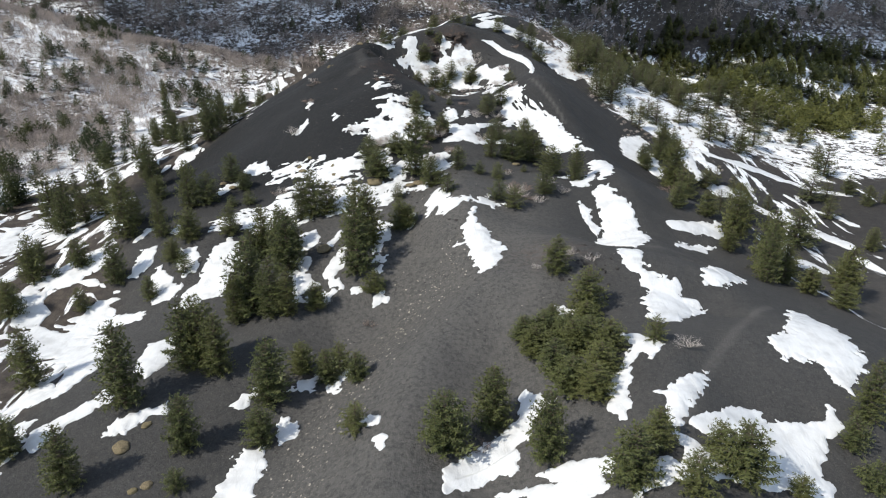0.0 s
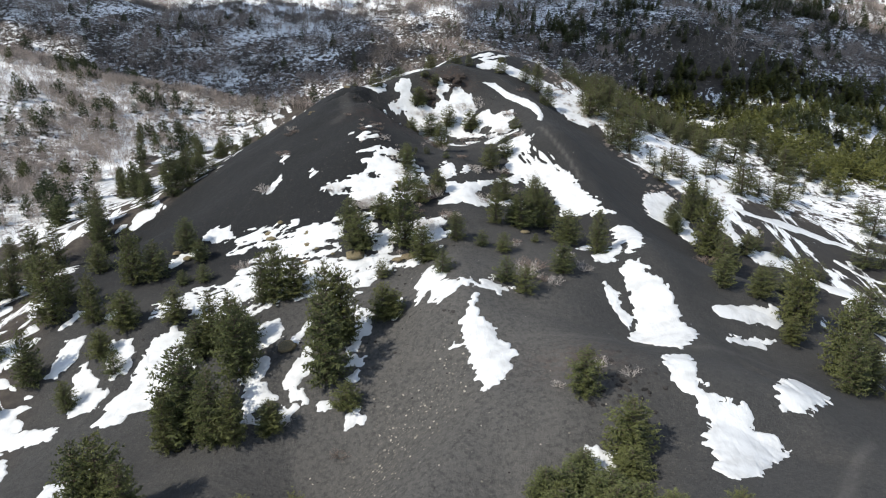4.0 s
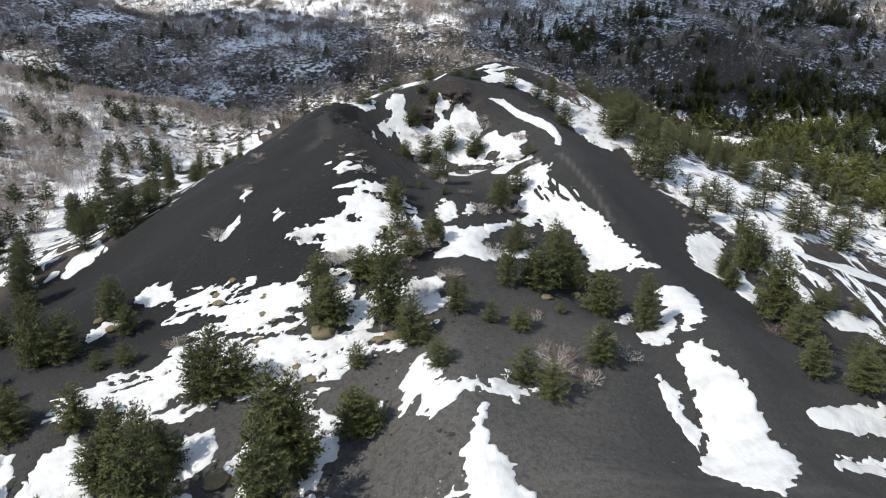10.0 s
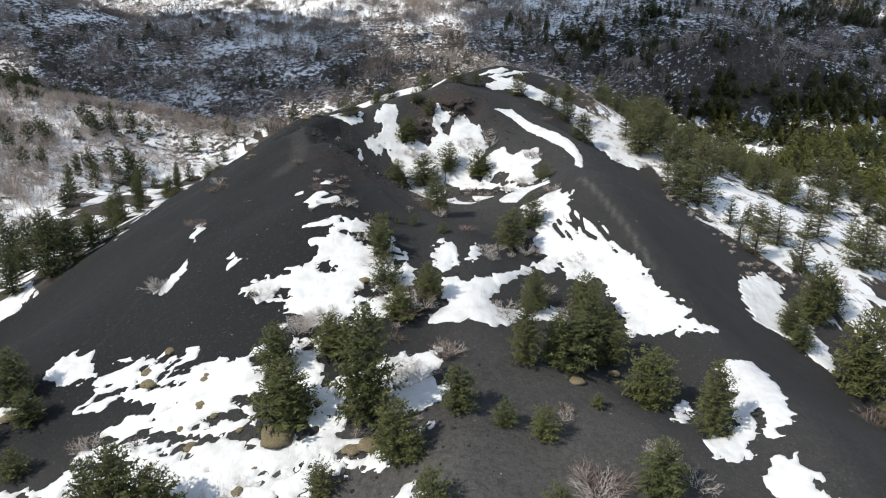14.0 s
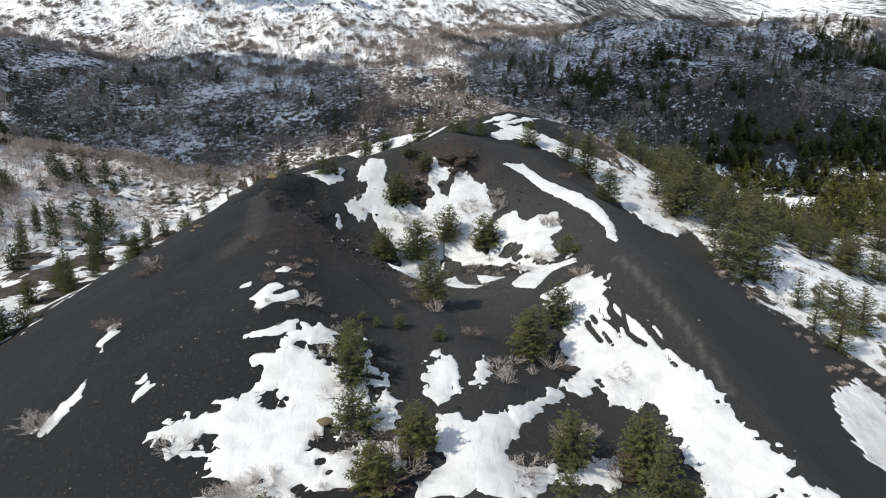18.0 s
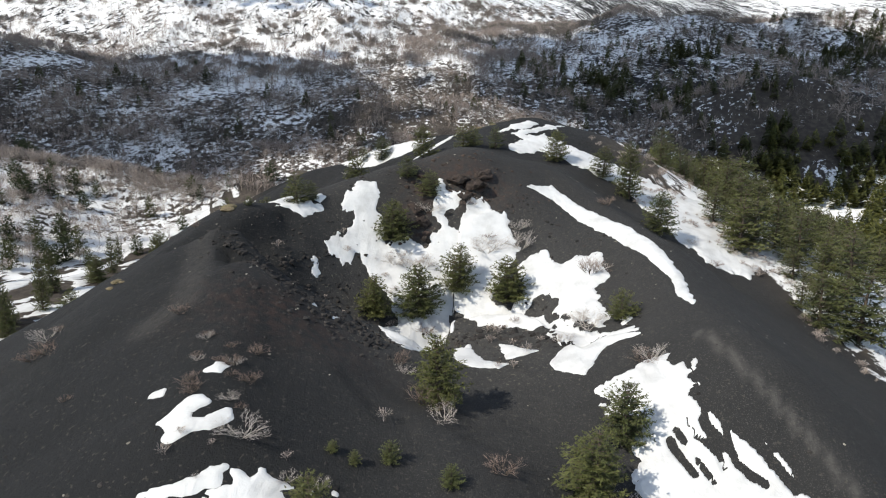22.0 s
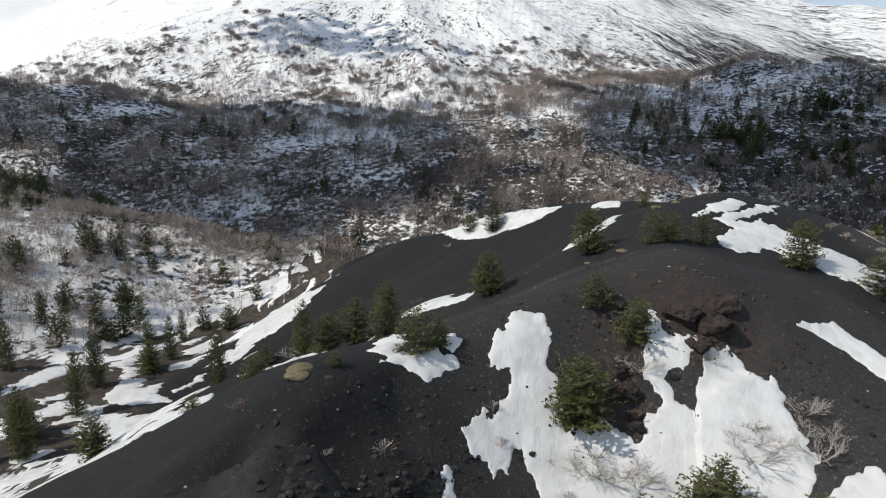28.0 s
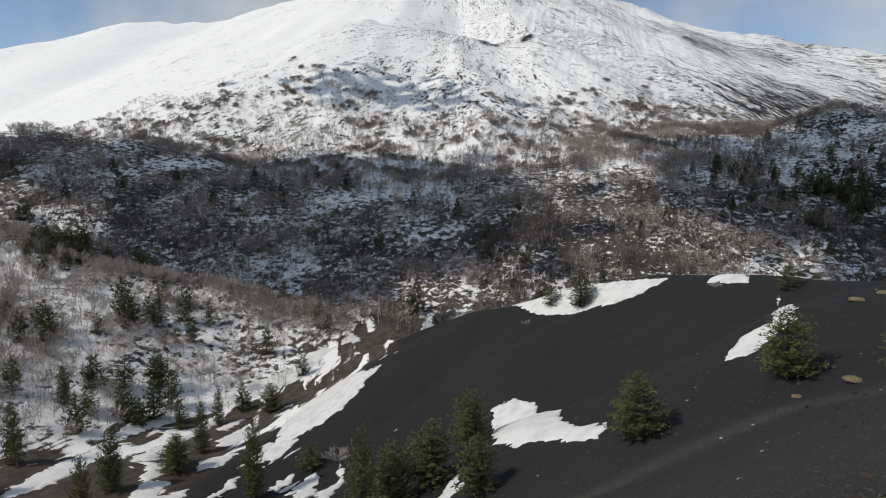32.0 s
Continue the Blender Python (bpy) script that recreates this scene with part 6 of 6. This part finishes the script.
def far_pine_weight(x, y):
    """Dark conifers in loose clumps in the valley, and a dense stand on the lava hill."""
    clump = step01(0.0, 0.22, cloudy(x, y, 45, 91, 3))
    valley = step01(-80, -110, x) * step01(24, 60, cone_foot(x, y)) * (y < 480) * (0.16 + 0.9 * clump) * (1 - 0.3 * step01(250, 320, y))
    slope = (x < 60) * (y > 470) * (y < 740) * 0.05 * (0.4 + clump)
    hill = np.exp(-(((x - 160) / 75) ** 2 + ((y - 660) / 120) ** 2)) * (y > 450) * 1.3 + np.exp(-(((x - 400) / 110) ** 2 + ((y - 720) / 170) ** 2))
    bare = np.exp(-(((x - 222) / 24) ** 2 + ((y - 520) / 20) ** 2))
    hill = hill + 0.8 * np.exp(-(((x - 170) / 70) ** 2 + ((y - 490) / 38) ** 2))
    return np.clip(valley * 0.6 + 0.5 * slope + 0.62 * hill * (0.12 + clump) - bare, 0, 1)


FAR_PINES = [conifer_proto(s) for s in (21, 22, 23)]
px, py = scatter(15000, -400, 520, 130, 900, far_pine_weight)


# ---- the pine plantation on the flank beyond the rim ----
def plantation_weight(x, y):
    away = x - np.interp(y, FOOT_Y, FOOT_RIGHT)
    edge = step01(-8, 10, y - 206 - 0.72 * (x - 60)) + 0.05 * step01(130, 160, y)
    return step01(0, 14, away - np.interp(y, (200, 225, 250, 275, 300), (-14, -13, -5, 4, 8))) * np.minimum(edge, 1) * (1 - step01(455, 505, y)) * np.clip(0.64 + 2.6 * cloudy(x, y, 20, 95, 2), 0, 1)


tx, ty = scatter(8800, 25, 340, 130, 510, plantation_weight)
gap = np.array([True] * len(tx))
for i in range(len(tx)):
    near = np.hypot(tx[:i] - tx[i], ty[:i] - ty[i]) < 3.7
    gap[i] = not (near & gap[:i]).any()
tx, ty = tx[gap], ty[gap]
order = np.argsort(np.hypot(tx - 40, ty - 225))
PLANTED = [pine(6.5, w, 13, 6, s, "green pine of the plantation standing in snow", blades=5, dense=10) for w, s in ((1.8, 31), (2.1, 32), (1.6, 33))]
for thing in PLANTED:
    thing["group"] = "pines of the plantation"
for i in order[:150]:
    stand(dice.choice(PLANTED), float(tx[i]), float(ty[i]), dice.uniform(5.4, 9.2), dice.uniform(0, 6.3), dice.uniform(0.95, 1.25))


def wood_proto(seed, wide):
    """Crown and trunk of a plantation pine, unit height, as loose corners."""
    stem, crown = pine_meshes(6.5, wide, 13, 5, random.Random(seed), blades=3, dense=5, long=0.30)
    out, faces = [], []
    for me in (crown, stem):
        me.calc_loop_triangles()
        co = [tuple(v.co / 6.5) for v in me.vertices]
        for t in me.loop_triangles:
            out.extend(co[k] for k in t.vertices)
            faces.append((len(out) - 3, len(out) - 2, len(out) - 1))
        bpy.data.meshes.remove(me)
    return out, faces


close = (px < -70) & (py < 480)
in_groups("pine_wood", rows_at(px[close], py[close], 6.5, 11.0, 0.95, 1.3), [wood_proto(43, 1.9), wood_proto(44, 2.1)], NEEDLES_FAR, "dark pines scattered through the leafless wood", "pine wood")
in_groups("pine_wood", rows_at(px[~close], py[~close], 6.0, 11.0, 0.75, 1.1), FAR_PINES, NEEDLES_FAR, "dark pines on the lava hill and the mountain foot", "pine wood")
rest = order[150:]
behind = ty[rest] > 305
for some, protos in ((rest[~behind], [wood_proto(41, 1.9), wood_proto(42, 2.2)]), (rest[behind], FAR_PINES)):
    in_groups("plantation", rows_at(tx[some], ty[some], 6.5, 10.0, 1.0, 1.35), protos, NEEDLES_WOOD, "dense green pine plantation in snow", "pine wood")


def low_scrub_weight(x, y):
    """Knee-high bare scrub on the snow below the rim and round the trees of the crater."""
    slope = step01(-14, 4, x - np.interp(y, FOOT_Y, FOOT_RIGHT)) * (1 - step01(18, 30, x - np.interp(y, FOOT_Y, FOOT_RIGHT))) * step01(190, 240, y) * (1 - step01(300, 320, y))
    bowl = 0.5 * np.exp(-(((x - 0) / 13) ** 2 + ((y - 238) / 11) ** 2)) + 0.5 * np.exp(-(((x + 9) / 12) ** 2 + ((y - 182) / 14) ** 2))
    return (slope + bowl) * step01(-0.1, 0.25, cloudy(x, y, 9, 101, 3))


sx, sy = scatter(8000, -45, 100, 150, 320, low_scrub_weight)
in_groups("low_scrub", rows_at(sx, sy, 0.6, 1.7, 1.3, 2.0), [bare_proto(s, 22) for s in (6, 7)], TWIGS_VALLEY, "low leafless scrub sticking out of the snow", "scrub")


# ---- stones ----
def stone_proto(seed):
    rnd = random.Random(seed)
    bm = bmesh.new()
    bmesh.ops.create_icosphere(bm, subdivisions=1, radius=1.0)
    for v in bm.verts:
        v.co *= rnd.uniform(0.65, 1.2)
        v.co.z *= 0.75
    bm.verts.index_update()
    verts, faces = [tuple(v.co) for v in bm.verts], [tuple(w.index for w in f.verts) for f in bm.faces]
    bm.free()
    return verts, faces


STONES = [stone_proto(s) for s in (1, 2, 3)]


def stones(count, weight, x0, x1, y0, y1, low, high, material, label):
    x, y = scatter(count, x0, x1, y0, y1, weight)
    rows = rows_at(x, y, low, high, 0.8, 1.3)
    rows[:, 3] = low + (high - low) * chance.random(len(rows)) ** 3
    in_groups("rubble", rows, STONES, material, label, "stones")


stones(8500, lambda x, y: np.exp(-(((x + 19) / 7) ** 2 + ((y - 237) / 9) ** 2)), -36, -5, 214, 256, 0.07, 0.42, STONE_BLACK, "black lava rubble on the crater wall")
stones(4200, lambda x, y: np.exp(-(((x + 13) / 5) ** 2 + ((y - 223) / 3.5) ** 2)), -26, -2, 212, 234, 0.08, 0.5, STONE_BLACK, "black lava blocks on the crater lip")
stones(5600, lambda x, y: np.exp(-(((x - 5) / 8) ** 2 + ((y - 262) / 6) ** 2)), -14, 26, 246, 278, 0.06, 0.36, STONE_RED, "reddish scoria blocks below the summit")
stones(900, lambda x, y: np.exp(-(((x + 2.5) / 3.5) ** 2 + ((y - 276) / 6) ** 2)), -12, 8, 262, 290, 0.1, 0.42, STONE_BLACK, "dark lava blocks beside the ridge path")
stones(700, lambda x, y: np.exp(-(((x + 4) / 2.5) ** 2 + ((y - 256) / 4) ** 2)), -12, 4, 246, 266, 0.1, 0.7, STONE_RED, "brown scoria blocks on the crater wall")
LEDGE = [(-1.5, 231), (0.5, 234.5), (3.2, 236), (7.6, 235.4), (11.7, 232.2), (15.3, 228)]
LIP = [(-26, 230.5), (-22.5, 228.8), (-18.3, 226.2), (-14.1, 224.8), (-10.9, 224.2), (-7.6, 223.5)]
stones(2600, lambda x, y: np.exp(-((line_distance(x, y, LEDGE) / 1.1) ** 2)), -5, 19, 224, 240, 0.12, 0.62, STONE_BLACK, "ledge of black lava blocks on the crater floor")
stones(2600, lambda x, y: np.exp(-((line_distance(x, y, LIP) / 1.3) ** 2)), -29, -4, 219, 235, 0.12, 0.6, STONE_BLACK, "broken black lava along the crater lip")
stones(900, lambda x, y: 0.3 + 0.7 * step01(0.0, 0.2, cloudy(x, y, 6, 96, 3)), -18, 26, 226, 262, 0.22, 0.46, STONE_BLACK, "cinders melting out of the crater snow")
stones(1500, lambda x, y: 0.3 + 0.7 * step01(0.0, 0.2, cloudy(x, y, 6, 94, 3)), -60, 8, 128, 200, 0.22, 0.45, STONE_BLACK, "cinders melting out of the snow field")
stones(1300, lambda x, y: np.exp(-(((x - 27.5) / 4) ** 2 + ((y - 112) / 6) ** 2)), 18, 40, 98, 126, 0.1, 0.6, STONE_BLACK, "black lava rubble below the path")
stones(9000, lambda x, y: np.exp(-((line_distance(x, y, PEBBLES) / 4.2) ** 2)), -34, 14, 56, 128, 0.06, 0.3, STONE_PALE, "pale pebbles strewn over the ash slope")
stones(3600, lambda x, y: (0.45 + 0.55 * step01(215, 225, y)) * (0.25 + step01(0.0, 0.2, cloudy(x, y, 9, 98, 3))), -36, 44, 96, 312, 0.06, 0.24, STONE_PALE, "pale pebbles on black ash")
stones(9000, lambda x, y: 0.35 + 0.65 * step01(0.0, 0.2, cloudy(x, y, 12, 97, 3)), -55, 60, 60, 330, 0.05, 0.26, STONE_BLACK, "loose cinders on the ash slope")


# ---- unseen clouds, set on the sun's side to shade the mountain ----
def cloud(x, y, z, long, wide, seed, billows=26):
    """A flat-bottomed heap of billows, with loose shreds round it that soften its shadow."""
    rnd = random.Random(seed)
    bm = bmesh.new()
    for k in range(billows + 190):
        t = rnd.uniform(0, 6.3)
        if k < billows:
            r, size, fine = rnd.random() ** 0.5 * 0.42, rnd.uniform(0.14, 0.28) * min(long, wide), 3
        else:
            r, size, fine = abs(rnd.gauss(0.52 if billows else 0.3, 0.17)), rnd.uniform(0.018, 0.06) * min(long, wide), 2
        at = Matrix.Translation((math.cos(t) * r * long, math.sin(t) * r * wide, rnd.uniform(0, 0.25) * size))
        bmesh.ops.create_icosphere(bm, subdivisions=fine, radius=size, matrix=at @ Matrix.Diagonal((1.2, 1.2, 0.6, 1)))
    for v in bm.verts:
        v.co += Vector(noise.noise_vector(v.co / 60)) * 22 + Vector(noise.noise_vector(v.co / 22)) * 7
        v.co.z = max(v.co.z, -12 + 4 * noise.noise(v.co / 40))
    me = bpy.data.meshes.new("cloud")
    bm.to_mesh(me)
    bm.free()
    for p in me.polygons:
        p.use_smooth = True
    me.materials.append(VAPOUR)
    ob = new("cloud", me)
    ob.location = (x, y, z)
    return tagged(ob, "unseen grey white cloud set to shade the mountain", "cloud", "drifting clouds")


VAPOUR = Sheet("cloud", 1.0).done((0.85, 0.86, 0.88))
cloud(-658, 223, 611, 256, 147, 1)
cloud(-297, 238, 626, 237, 267, 2)
cloud(-588, 525, 610, 160, 112, 3, 0)


# ---- outcrops of reddish lava on the crater wall ----
def outcrop(places, seed, label):
    """A broken knob of lava: jagged blocks grown into one another."""
    rnd = random.Random(seed)
    bm = bmesh.new()
    for x, y, r, tall in places:
        at = Matrix.Translation((x, y, float(height(x, y)) + 0.1 * tall)) @ Matrix.Rotation(rnd.uniform(0, 6.3), 4, "Z") @ Matrix.Diagonal((r, r * rnd.uniform(0.7, 1.0), tall, 1))
        bmesh.ops.create_icosphere(bm, subdivisions=4, radius=1.0, matrix=at)
    for v in bm.verts:
        q = v.co
        v.co = q + Vector(noise.noise_vector(q * 0.55)) * 0.7 + Vector(noise.noise_vector(q * 1.7)) * 0.35 + Vector(noise.noise_vector(q * 4.5)) * 0.13
    me = bpy.data.meshes.new("lava_outcrop")
    bm.to_mesh(me)
    bm.free()
    me.materials.append(OUTCROP)
    return tagged(new("lava_outcrop", me), label, "rock outcrop", "lava outcrops of the crater")


def outcrop_material():
    m = Sheet("brown_lava", 0.95)
    tone = m.mix(m.ramp(m.noise(0.7, 5, 0.65), 0.35, 0.65), (0.026, 0.023, 0.022), (0.066, 0.050, 0.044))
    tone = m.mix(m.ramp(m.noise(3.5, 4, 0.7), 0.45, 0.7, 0, 0.7), tone, (0.095, 0.074, 0.064))
    return m.done(tone, m.bump(m.noise(4.0, 5, 0.7), 0.35))


OUTCROP = outcrop_material()
outcrop(((2.5, 261, 2.4, 0.5), (5.2, 260.4, 2.0, 0.9), (6.8, 262.3, 1.5, 1.1), (3.6, 258.4, 1.3, 0.4)), 3, "reddish brown lava knob with a dark hollow below the summit")
outcrop(((-3.2, 254.6, 1.3, 1.0), (-4.4, 256.2, 1.4, 0.6), (-2.6, 252.8, 0.8, 0.4)), 5, "brown lava knob beside a pine on the crater wall")
